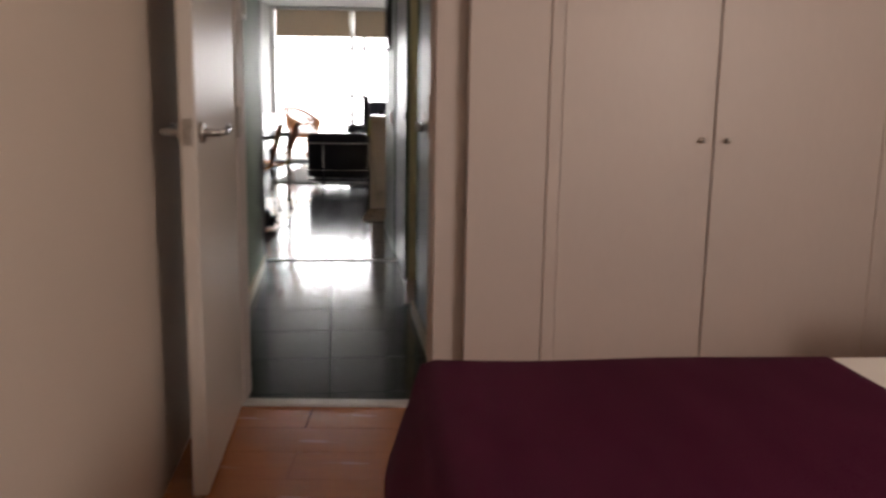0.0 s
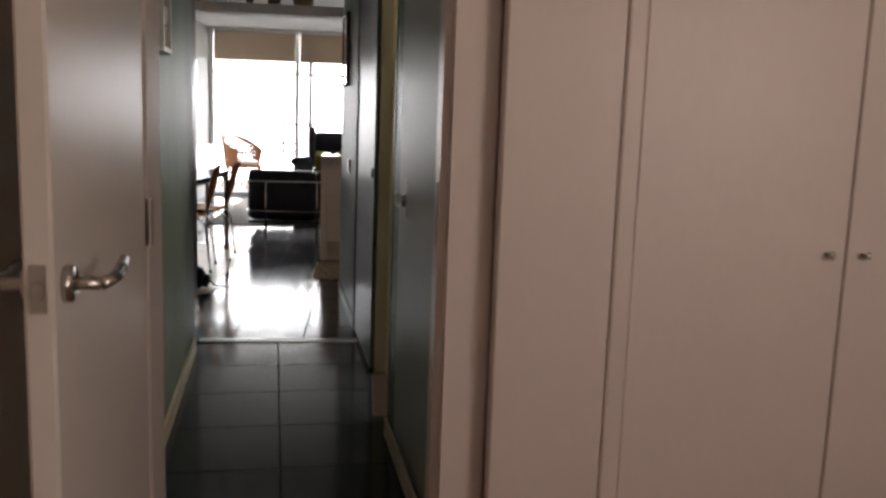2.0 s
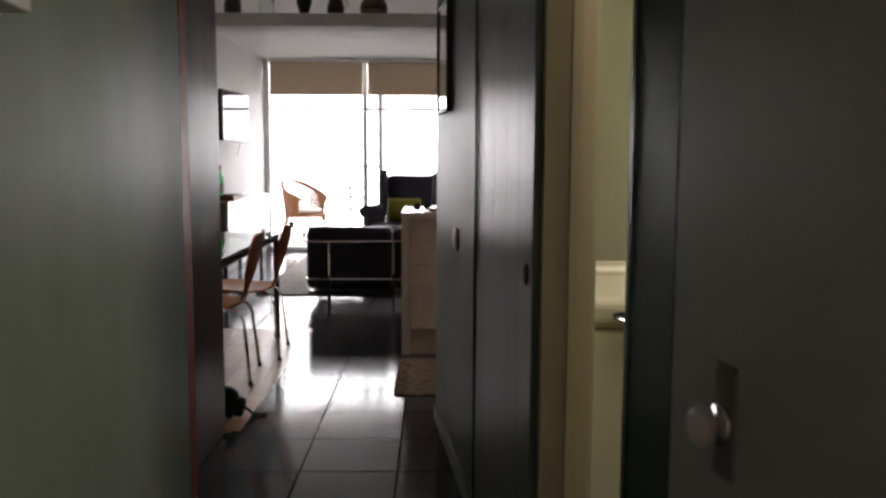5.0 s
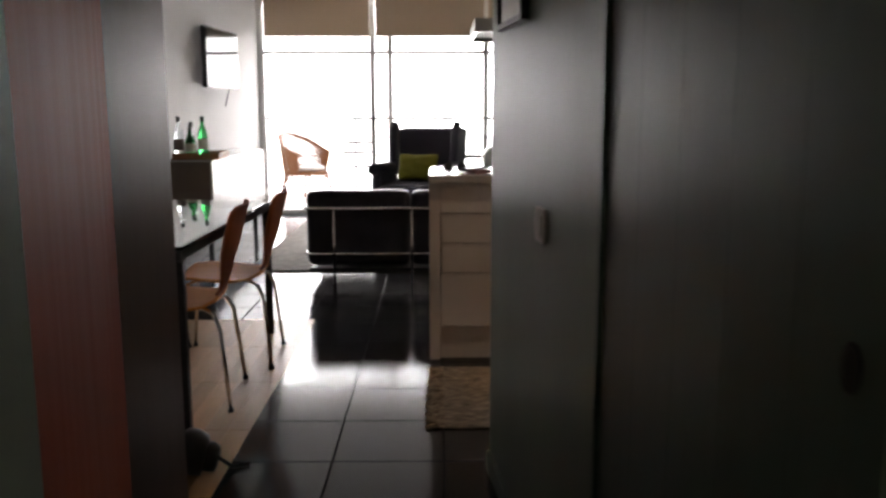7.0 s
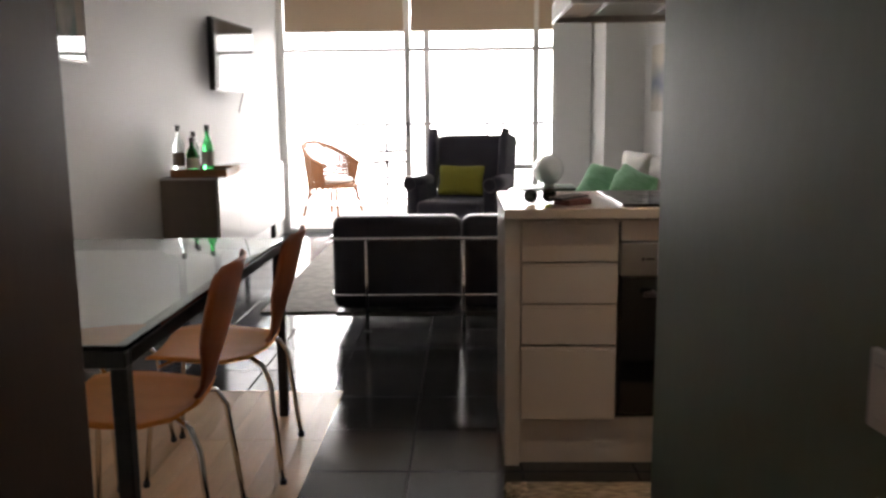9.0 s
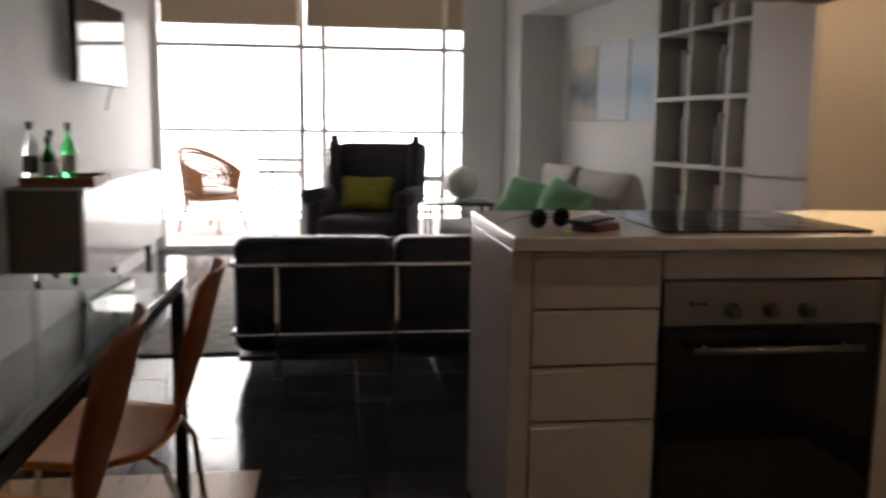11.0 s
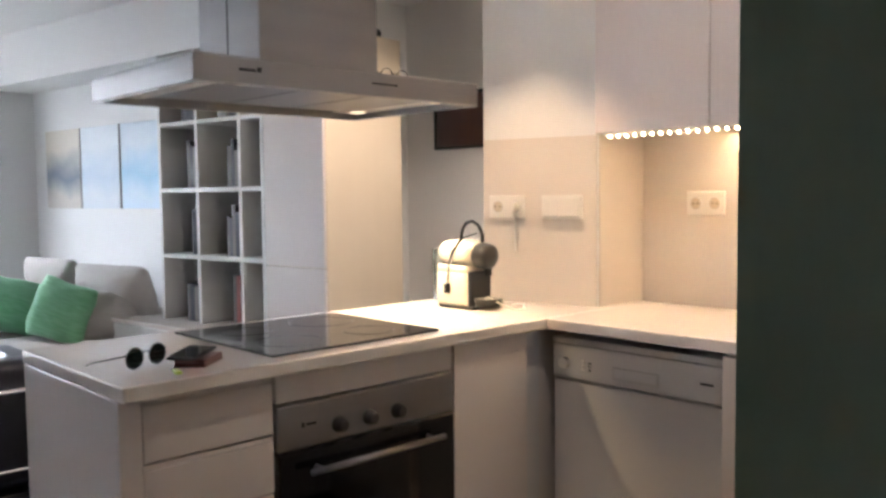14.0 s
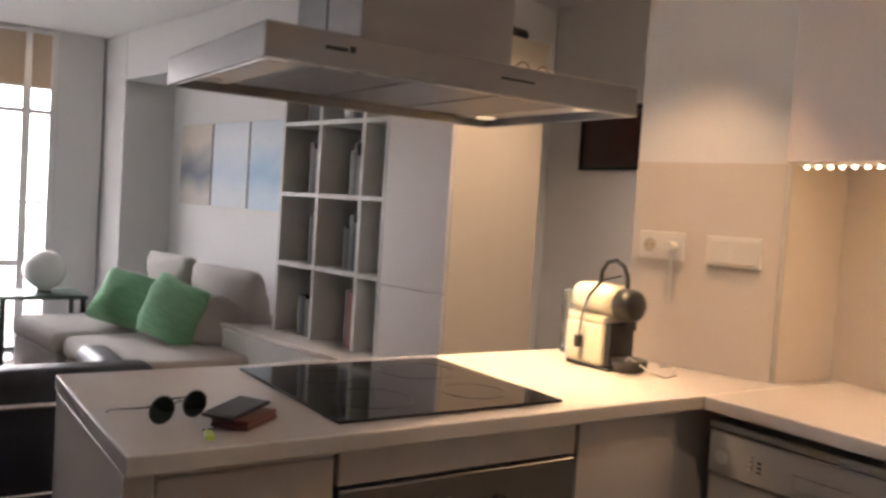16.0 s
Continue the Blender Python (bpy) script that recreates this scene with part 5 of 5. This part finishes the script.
hob = thing("induction_hob", pose(0.16, 8.715, 0.906), "flat black glass induction hob", "hob")
part("glass_plate", boxm(0, 0.56, 0, 0.525, 0, 0.006, 0.002), BLACK_GLASS, hob)
for x, y, r in ((0.15, 0.15, 0.09), (0.41, 0.14, 0.075), (0.15, 0.38, 0.075), (0.41, 0.38, 0.10)):
    ring = bmesh.new()
    tube(ring, [(x + r * math.cos(2 * math.pi * k / 28), y + r * math.sin(2 * math.pi * k / 28), 0.0060) for k in range(29)], 0.0008, 4)
    part("zone_ring", ring, BLACK_METAL, hob)

dw = thing("dishwasher", pose(1.16, 8.655, 0, 0, 0, -90), "grey-white freestanding dishwasher under the worktop", "dishwasher")
part("body", boxm(0.004, 0.592, 0.03, 0.52, 0.10, 0.844), GREY_ENAMEL, dw)
dd = part("door", boxm(0.004, 0.592, 0.0, 0.029, 0.115, 0.715, 0.004), GREY_ENAMEL, dw)
cp = bmesh.new()
box(cp, 0.004, 0.592, -0.006, 0.029, 0.719, 0.826, 0.006, 2)
part("control_panel", cp, GREY_ENAMEL, dw)
part("top_edge", boxm(0.0, 0.596, -0.004, 0.52, 0.8285, 0.847, 0.003), GREY_ENAMEL, dw)
part("grip_recess", boxm(0.235, 0.395, -0.0085, -0.0062, 0.738, 0.778, 0.001), NICKEL, dw, "recessed grip")
part("grip_shadow", boxm(0.243, 0.387, -0.010, -0.0086, 0.748, 0.776), GREY_ENAMEL, dw)
part("dial", cylm(0, 0, 0, 0.016, 0.017, n=18, m=pose(0.055, -0.006, 0.768, 90)), PLASTIC_WHITE, dw)
for k in range(3):
    part("indicator", boxm(0.145, 0.155, -0.0075, -0.006, 0.752 + k * 0.011, 0.757 + k * 0.011), BLACK_PLASTIC, dw)
    part("button", boxm(0.120, 0.132, -0.009, -0.006, 0.752 + k * 0.013, 0.760 + k * 0.013), PLASTIC_WHITE, dw)
part("maker_mark", boxm(0.525, 0.565, -0.0072, -0.006, 0.770, 0.776), BLACK_PLASTIC, dw)
part("kick_plate", boxm(0.01, 0.586, 0.02, 0.04, 0.012, 0.108, 0.003), GREY_ENAMEL, dw)
for x in (0.05, 0.55):
    part("foot", cylm(x, 0.10, 0, 0.10, 0.018, n=10), BLACK_PLASTIC, dw)
ku = thing("kitchen_base_unit", pose(1.13, 8.055, 0, 0, 0, -90), "off-white glossy kitchen base cabinet", "kitchen unit")
part("body", boxm(0.0, 0.60, 0.021, 0.56, 0.12, 0.868), KITCHEN_WHITE, ku)
part("door", boxm(0.002, 0.598, 0.0, 0.02, 0.12, 0.862, 0.002), KITCHEN_WHITE, ku)
part("plinth", boxm(0.0, 0.60, 0.05, 0.065, 0.0, 0.119), KITCHEN_WHITE, ku)

uu = thing("upper_kitchen_cabinet", pose(1.406, 8.675, 1.500, 0, 0, -90), "white wall-hung kitchen cabinet with flat doors", "kitchen unit")
part("body", boxm(0.0, 1.22, 0.019, 0.306, 0.012, 0.90, 0.002), PINK_WHITE, uu)
for a, b in ((0.002, 0.421), (0.425, 0.845), (0.849, 1.218)):
    part("door", boxm(a, b, 0.0, 0.018, 0.0, 0.90, 0.002), PINK_WHITE, uu)
led = thing("led_strip", pose(1.44, 8.655, 1.498, 0, 0, -90), "warm glowing strip of small lamps under the cabinet", "lamp")
part("carrier", boxm(0.0, 1.18, -0.006, 0.006, -0.004, 0.011), PLASTIC_WHITE, led)
for k in range(36):
    bead = bmesh.new()
    bmesh.ops.create_icosphere(bead, subdivisions=1, radius=0.0058)
    part("bead", bead, LAMP_GLOW, led, m=pose(0.02 + 0.0325 * k, 0, -0.008))

hood = thing("cooker_hood", pose(0, 0, 0), "brushed steel island cooker hood hanging over the hob", "cooker hood")
HX0, HX1, HY0, HY1, HZ = -0.015, 0.905, 8.735, 9.335, 1.568
can = bmesh.new()
box(can, HX0, HX1, HY0, HY0 + 0.004, HZ, HZ + 0.058, 0.001)
box(can, HX0, HX1, HY1 - 0.004, HY1, HZ, HZ + 0.058, 0.001)
box(can, HX0, HX0 + 0.004, HY0 + 0.004, HY1 - 0.004, HZ, HZ + 0.058)
box(can, HX1 - 0.004, HX1, HY0 + 0.004, HY1 - 0.004, HZ, HZ + 0.058)
box(can, HX0, HX1, HY0, HY1, HZ + 0.0585, HZ + 0.062, 0.001)
part("canopy", can, STEEL, hood)
part("underside", boxm(HX0 + 0.02, HX1 - 0.02, HY0 + 0.02, HY1 - 0.02, HZ + 0.022, HZ + 0.030), STEEL, hood)
for name, b in (("front", (HX0, HX1, HY0 - 0.0015, HY0 + 0.012)), ("rear", (HX0, HX1, HY1 - 0.012, HY1 + 0.0015)), ("end", (HX0 - 0.0015, HX0 + 0.012, HY0 + 0.0125, HY1 - 0.0125)), ("end", (HX1 - 0.012, HX1 + 0.0015, HY0 + 0.0125, HY1 - 0.0125))):
    part(name + "_rim", boxm(*b, HZ - 0.004, HZ - 0.0005, 0.001), CHROME, hood, "bright polished lower rim")
for x0 in (HX0 + 0.03, HX1 - 0.13):
    part("lamp_panel", boxm(x0, x0 + 0.10, HY0 + 0.04, HY1 - 0.04, HZ + 0.014, HZ + 0.0195, 0.002), PLASTIC_WHITE, hood, "pale lamp panel")
for k in range(3):
    x0 = HX0 + 0.14 + k * 0.225
    part("grease_filter", boxm(x0, x0 + 0.215, HY0 + 0.10, HY1 - 0.10, HZ + 0.012, HZ + 0.0215, 0.004), STEEL, hood)
for x, y, glow in ((HX1 - 0.07, HY0 + 0.10, SPOT_GLOW), (HX1 - 0.07, HY1 - 0.10, SPOT_GLOW), (HX0 + 0.07, HY0 + 0.10, GREY_ENAMEL), (HX0 + 0.07, HY1 - 0.10, GREY_ENAMEL)):
    part("lamp", cylm(x, y, HZ + 0.0105, HZ + 0.0135, 0.026, n=20), glow, hood)
part("chimney", boxm(0.243, 0.634, 8.875, 9.200, HZ + 0.0625, 2.10, 0.002), STEEL, hood)
part("chimney", boxm(0.246, 0.631, 8.878, 9.197, 2.10, CEIL - 0.001, 0.002), STEEL, hood)
part("seam_strip", boxm(0.2415, 0.2428, 9.035, 9.041, HZ + 0.063, 2.10), BLACK_METAL, hood)
part("maker_mark", boxm(0.10, 0.145, HY0 - 0.0012, HY0 - 0.0002, HZ + 0.029, HZ + 0.036), BLACK_PLASTIC, hood, "dark maker's mark")
part("maker_mark", boxm(0.149, 0.161, HY0 - 0.0012, HY0 - 0.0002, HZ + 0.029, HZ + 0.041), BLACK_PLASTIC, hood)
part("button_row", boxm(0.50, 0.59, HY0 - 0.0012, HY0 - 0.0002, HZ + 0.030, HZ + 0.035), BLACK_PLASTIC, hood)

eg = thing("eyeglasses", pose(0.72, 8.90, HZ + 0.063, 0, 0, 6), "thin dark wire eyeglasses standing on the hood", "eyeglasses")
for s in (-1, 1):
    part("rim", tubem([(s * 0.034 + 0.025 * math.cos(2 * math.pi * k / 22), 0.0, 0.0235 + 0.022 * math.sin(2 * math.pi * k / 22)) for k in range(23)], 0.0016, 6), BLACK_METAL, eg)
    part("temple", tubem([(s * 0.060, 0.0, 0.030), (s * 0.066, 0.02, 0.030), (s * 0.066, 0.11, 0.022), (s * 0.062, 0.135, 0.002)], 0.0014, 6), BLACK_METAL, eg)
part("bridge", tubem([(-0.010, 0, 0.030), (0, -0.002, 0.034), (0.010, 0, 0.030)], 0.0014, 6), BLACK_METAL, eg)

PM = pose(1.330, 9.122, 0, 0, 0, math.degrees(math.atan2(8.700 - 9.122, 1.452 - 1.331)))


def socket(m, label, count=2, plugged=False):
    s = thing("wall_socket", m, label, "socket", "kitchen sockets")
    w = 0.071 * count
    part("plate", boxm(-w / 2, w / 2, -0.010, -0.001, -0.041, 0.041, 0.003, 2), PLASTIC_WHITE, s)
    for k in range(count):
        x = -w / 2 + 0.0355 + 0.071 * k
        part("socket_ring", cylm(0, 0, 0, 0.002, 0.021, n=22, m=pose(x, -0.010, 0, 90)), GREY_ENAMEL, s)
        part("socket_cup", cylm(0, 0, 0.0021, 0.003, 0.018, n=22, m=pose(x, -0.010, 0, 90)), CREAM_WOOD, s)
        for d in (-0.008, 0.008):
            part("pin_hole", cylm(0, 0, 0.0031, 0.0036, 0.0028, n=8, m=pose(x + d, -0.010, 0, 90)), BLACK_PLASTIC, s)
    if plugged:
        part("plug", cylm(0, 0, 0.003, 0.035, 0.018, 0.014, n=16, m=pose(w / 2 - 0.0355, -0.010, 0, 90)), PLASTIC_WHITE, s, "white plug")
        part("plug_cord", tubem([(w / 2 - 0.0355, -0.03, -0.012), (w / 2 - 0.036, -0.012, -0.05), (w / 2 - 0.036, -0.008, -0.16)], 0.004, 6), PLASTIC_WHITE, s)
    return s


socket(PM @ pose(0.10, 0.0, 1.255), "double white wall socket with a plug", 2, True)
sw = thing("light_switch", PM @ pose(0.315, 0.0, 1.252), "double white light switch on the pillar", "light switch")
part("plate", boxm(-0.078, 0.078, -0.011, -0.001, -0.043, 0.043, 0.003, 2), PLASTIC_WHITE, sw)
part("rocker", boxm(-0.068, -0.008, -0.015, -0.011, -0.033, 0.033, 0.002), PLASTIC_WHITE, sw)
part("rocker", boxm(-0.002, 0.068, -0.016, -0.011, -0.034, 0.034, 0.002), PLASTIC_WHITE, sw)
socket(pose(1.714, 8.43, 1.262, 0, 0, -90), "double white wall socket over the worktop", 2)

cm = thing("coffee_machine", pose(1.146, 9.005, 0.906, 0, 0, -90), "small cream and black capsule coffee machine", "coffee machine")
part("body", boxm(-0.122, 0.028, -0.058, 0.058, 0.008, 0.128, 0.014, 4), COFFEE_CREAM, cm, smooth=True)
part("waist_band", boxm(-0.119, 0.030, -0.0555, 0.0555, 0.124, 0.150, 0.008, 3), COFFEE_CREAM, cm, smooth=True)
part("head_cover", boxm(-0.122, 0.046, -0.058, 0.058, 0.146, 0.236, 0.036, 5), COFFEE_CREAM, cm, "rounded cream head", smooth=True)
part("front_panel", boxm(0.028, 0.046, -0.050, 0.050, 0.012, 0.132, 0.004), BLACK_PLASTIC, cm)
part("brew_head", lathem([(0.044, 0.0), (0.046, 0.006), (0.046, 0.034), (0.042, 0.048), (0.034, 0.056), (0.010, 0.060), (0.001, 0.060)], n=30), BLACK_PLASTIC, cm, "round glossy black brewing head", smooth=True, m=pose(0.040, 0, 0.184, 0, 90))
part("spout", cylm(0.078, 0, 0.118, 0.142, 0.014, n=14), BLACK_PLASTIC, cm)
part("drip_tray", lathem([(0.018, 0.0), (0.040, 0.004), (0.048, 0.016), (0.050, 0.034), (0.044, 0.036), (0.002, 0.030)], n=28), BLACK_PLASTIC, cm, "round black cup tray", smooth=True, m=pose(0.080, 0, 0.004))
part("lever", tubem([(-0.050, 0.0, 0.226), (-0.046, 0.0, 0.268), (-0.026, 0.0, 0.296), (0.006, 0.0, 0.303), (0.036, 0.0, 0.288), (0.052, 0.0, 0.258), (0.054, 0.0, 0.224)], 0.0065, 10), BLACK_PLASTIC, cm, "black carrying lever", smooth=True)
part("water_tank", boxm(-0.155, -0.124, -0.045, 0.045, 0.02, 0.205, 0.006, 2), CLEAR_GLASS, cm, "clear water tank")
part("cord", tubem([(0.030, 0.0, 0.262), (0.0, -0.045, 0.246), (-0.030, -0.064, 0.20), (-0.044, -0.068, 0.15), (-0.050, -0.070, 0.085)], 0.0032, 6), BLACK_PLASTIC, cm)
part("hanging_plug", cylm(-0.05, -0.072, 0.055, 0.088, 0.012, n=12), BLACK_PLASTIC, cm, "black plug hanging on its cord")
part("foot_base", boxm(-0.115, 0.05, -0.05, 0.05, 0.0, 0.008), BLACK_PLASTIC, cm)
wire = tubem([(1.105, 8.93, 0.92), (1.118, 8.90, 0.955), (1.15, 8.86, 0.925), (1.19, 8.835, 0.909), (1.25, 8.85, 0.909), (1.30, 8.905, 0.909), (1.345, 8.935, 0.909), (1.30, 8.955, 0.909)], 0.0022, 6)
tagged(part("charging_cable", wire, PLASTIC_WHITE, smooth=True), "thin white cable lying on the worktop", "cable")

sg = thing("sunglasses", pose(-0.102, 8.838, 0.9062, 0, 0, 22), "folded-out dark round sunglasses on the worktop", "sunglasses")
for s in (-1, 1):
    c = s * 0.036
    lens_pts = [(c + 0.026 * math.cos(2 * math.pi * k / 24), 0.0, 0.026 + 0.024 * math.sin(2 * math.pi * k / 24)) for k in range(25)]
    part("rim", tubem(lens_pts, 0.0017, 6), BLACK_METAL, sg)
    part("lens", cylm(0, 0, -0.0008, 0.0008, 0.0255, n=24, m=pose(c, 0, 0.026, 90)), SMOKE, sg, "smoked green lens")
    part("temple", tubem([(c + s * 0.026, 0.0, 0.036), (s * 0.068, 0.006, 0.034), (s * 0.07, 0.07, 0.020), (s * 0.066, 0.105, 0.012), (s * 0.062, 0.125, 0.003)], 0.0018, 6), BLACK_METAL, sg)
part("bridge", tubem([(-0.010, 0, 0.034), (0, -0.002, 0.038), (0.010, 0, 0.034)], 0.0016, 6), BLACK_METAL, sg)
wal = thing("wallet", pose(0.006, 8.790, 0.906, 0, 0, 40), "small maroon leather wallet on the worktop", "wallet")
part("flap", boxm(-0.055, 0.055, -0.038, 0.038, 0.0, 0.009, 0.003, 2), MAROON, wal)
part("flap", boxm(-0.055, 0.055, -0.037, 0.037, 0.0095, 0.018, 0.003, 2), MAROON, wal)
ph = thing("smartphone", pose(-0.006, 8.800, 0.9245, 2, -3, 38), "black smartphone lying on the wallet", "phone")
part("body", boxm(-0.066, 0.066, -0.033, 0.033, 0.003, 0.010, 0.003, 2), BLACK_PLASTIC, ph)
part("screen", boxm(-0.056, 0.056, -0.030, 0.030, 0.0102, 0.0112), BLACK_GLASS, ph)
kt = thing("key_tag", pose(-0.083, 8.722, 0.906, 0, 0, 75), "lime green plastic key tag on the worktop", "key tag")
part("tag", boxm(-0.022, 0.022, -0.008, 0.008, 0, 0.006, 0.002, 2), YELLOW_TAG, kt)
part("ring", tubem([(0.028 + 0.009 * math.cos(2 * math.pi * k / 16), 0.009 * math.sin(2 * math.pi * k / 16), 0.003) for k in range(17)], 0.0012, 5), CHROME, kt)

rg = thing("kitchen_rag_rug", pose(0, 0, 0), "pale striped cotton rag rug with knotted fringe", "rug")
part("weave", boxm(-0.17, 1.12, 7.78, 8.55, 0.0008, 0.010, 0.004), RAG, rg)
fr = bmesh.new()
rf = random.Random(3)
for k in range(90):
    y = 7.785 + k * 0.0085
    a = rf.uniform(-0.02, 0.02)
    tube(fr, [(-0.165, y, 0.007), (-0.195, y + a * 0.4, 0.009), (-0.225 - rf.uniform(0, 0.02), y + a, 0.005)], 0.0042, 5)
part("fringe", fr, FRINGE, rg, "dark and cream knotted fringe")

# ---- floor pieces, last ----


def piece_mesh(w, d, h, material, bevel=0.0025):
    bm = boxm(-w / 2, w / 2, -d / 2, d / 2, -h, 0, 0)
    top = [e for e in bm.edges if all(v.co.z > -0.0001 for v in e.verts)]
    bmesh.ops.bevel(bm, geom=top, offset=bevel, segments=1, affect="EDGES")
    data = bpy.data.meshes.new("piece")
    bm.to_mesh(data)
    bm.free()
    data.materials.append(material)
    return data


def lay(name, data, parent, m):
    ob = new(name, data)
    ob.parent = parent
    ob.matrix_basis = m
    return ob


T = 0.39
tile_data = piece_mesh(T - 0.004, T - 0.004, 0.011, TILE)
for i in range(-6, 6):
    for j in range(-3, 20):
        x, y = -0.17 + T * (i + 0.5), 7.09 + T * (j + 0.5)
        if x < -0.95 and y < 9.45 and y > 7.2 or x > 2.1 and y > 11.2 or x > 1.9 and y < 9.0 or y > 14.85 or y < 5.9:
            continue
        if x > 0.25 and y < 7.3 or x < -2.5:
            continue
        lay("tile", tile_data, floor, pose(x, y, 0.0))
H = 0.425
hall_data = piece_mesh(H - 0.004, H - 0.004, 0.0105, TILE)
hm = pose(-0.297, 5.93, -0.0006, 0, 0, HALL_TURN)
for i in range(-3, 3):
    for j in range(-7, 0):
        if (i == -3 and j > -6):
            continue
        lay("tile", hall_data, floor, hm @ pose(H * (i + 0.5), H * (j + 0.5), 0))
lam, lam_half = piece_mesh(1.04, 0.19, 0.010, LAMINATE, 0.001), piece_mesh(0.519, 0.19, 0.010, LAMINATE, 0.001)
for j in range(21):
    y = 3.158 - j * 0.191
    if j % 2:
        for i in range(3):
            lay("plank", lam, floor, pose(-0.58 + 0.521 + i * 1.042, y, 0.0))
    else:
        for i in range(2):
            lay("plank", lam, floor, pose(-0.58 + 1.042 + i * 1.042, y, 0.0))
        lay("plank", lam_half, floor, pose(-0.58 + 0.2605, y, 0.0))
        lay("plank", lam_half, floor, pose(-0.58 + 2.8655, y, 0.0))
pk = piece_mesh(0.088, 0.575, 0.0105, PARQUET, 0.001)
for i in range(16):
    for j in range(4):
        lay("plank", pk, floor, pose(-0.952 - i * 0.089, 7.49 + j * 0.577, 0.0004))
bt = piece_mesh(0.327, 0.327, 0.03, CONCRETE)
for i in range(13):
    for j in range(8):
        lay("tile", bt, balcony_floor, pose(-2.62 + i * 0.331, 15.02 + j * 0.331, 0.0))
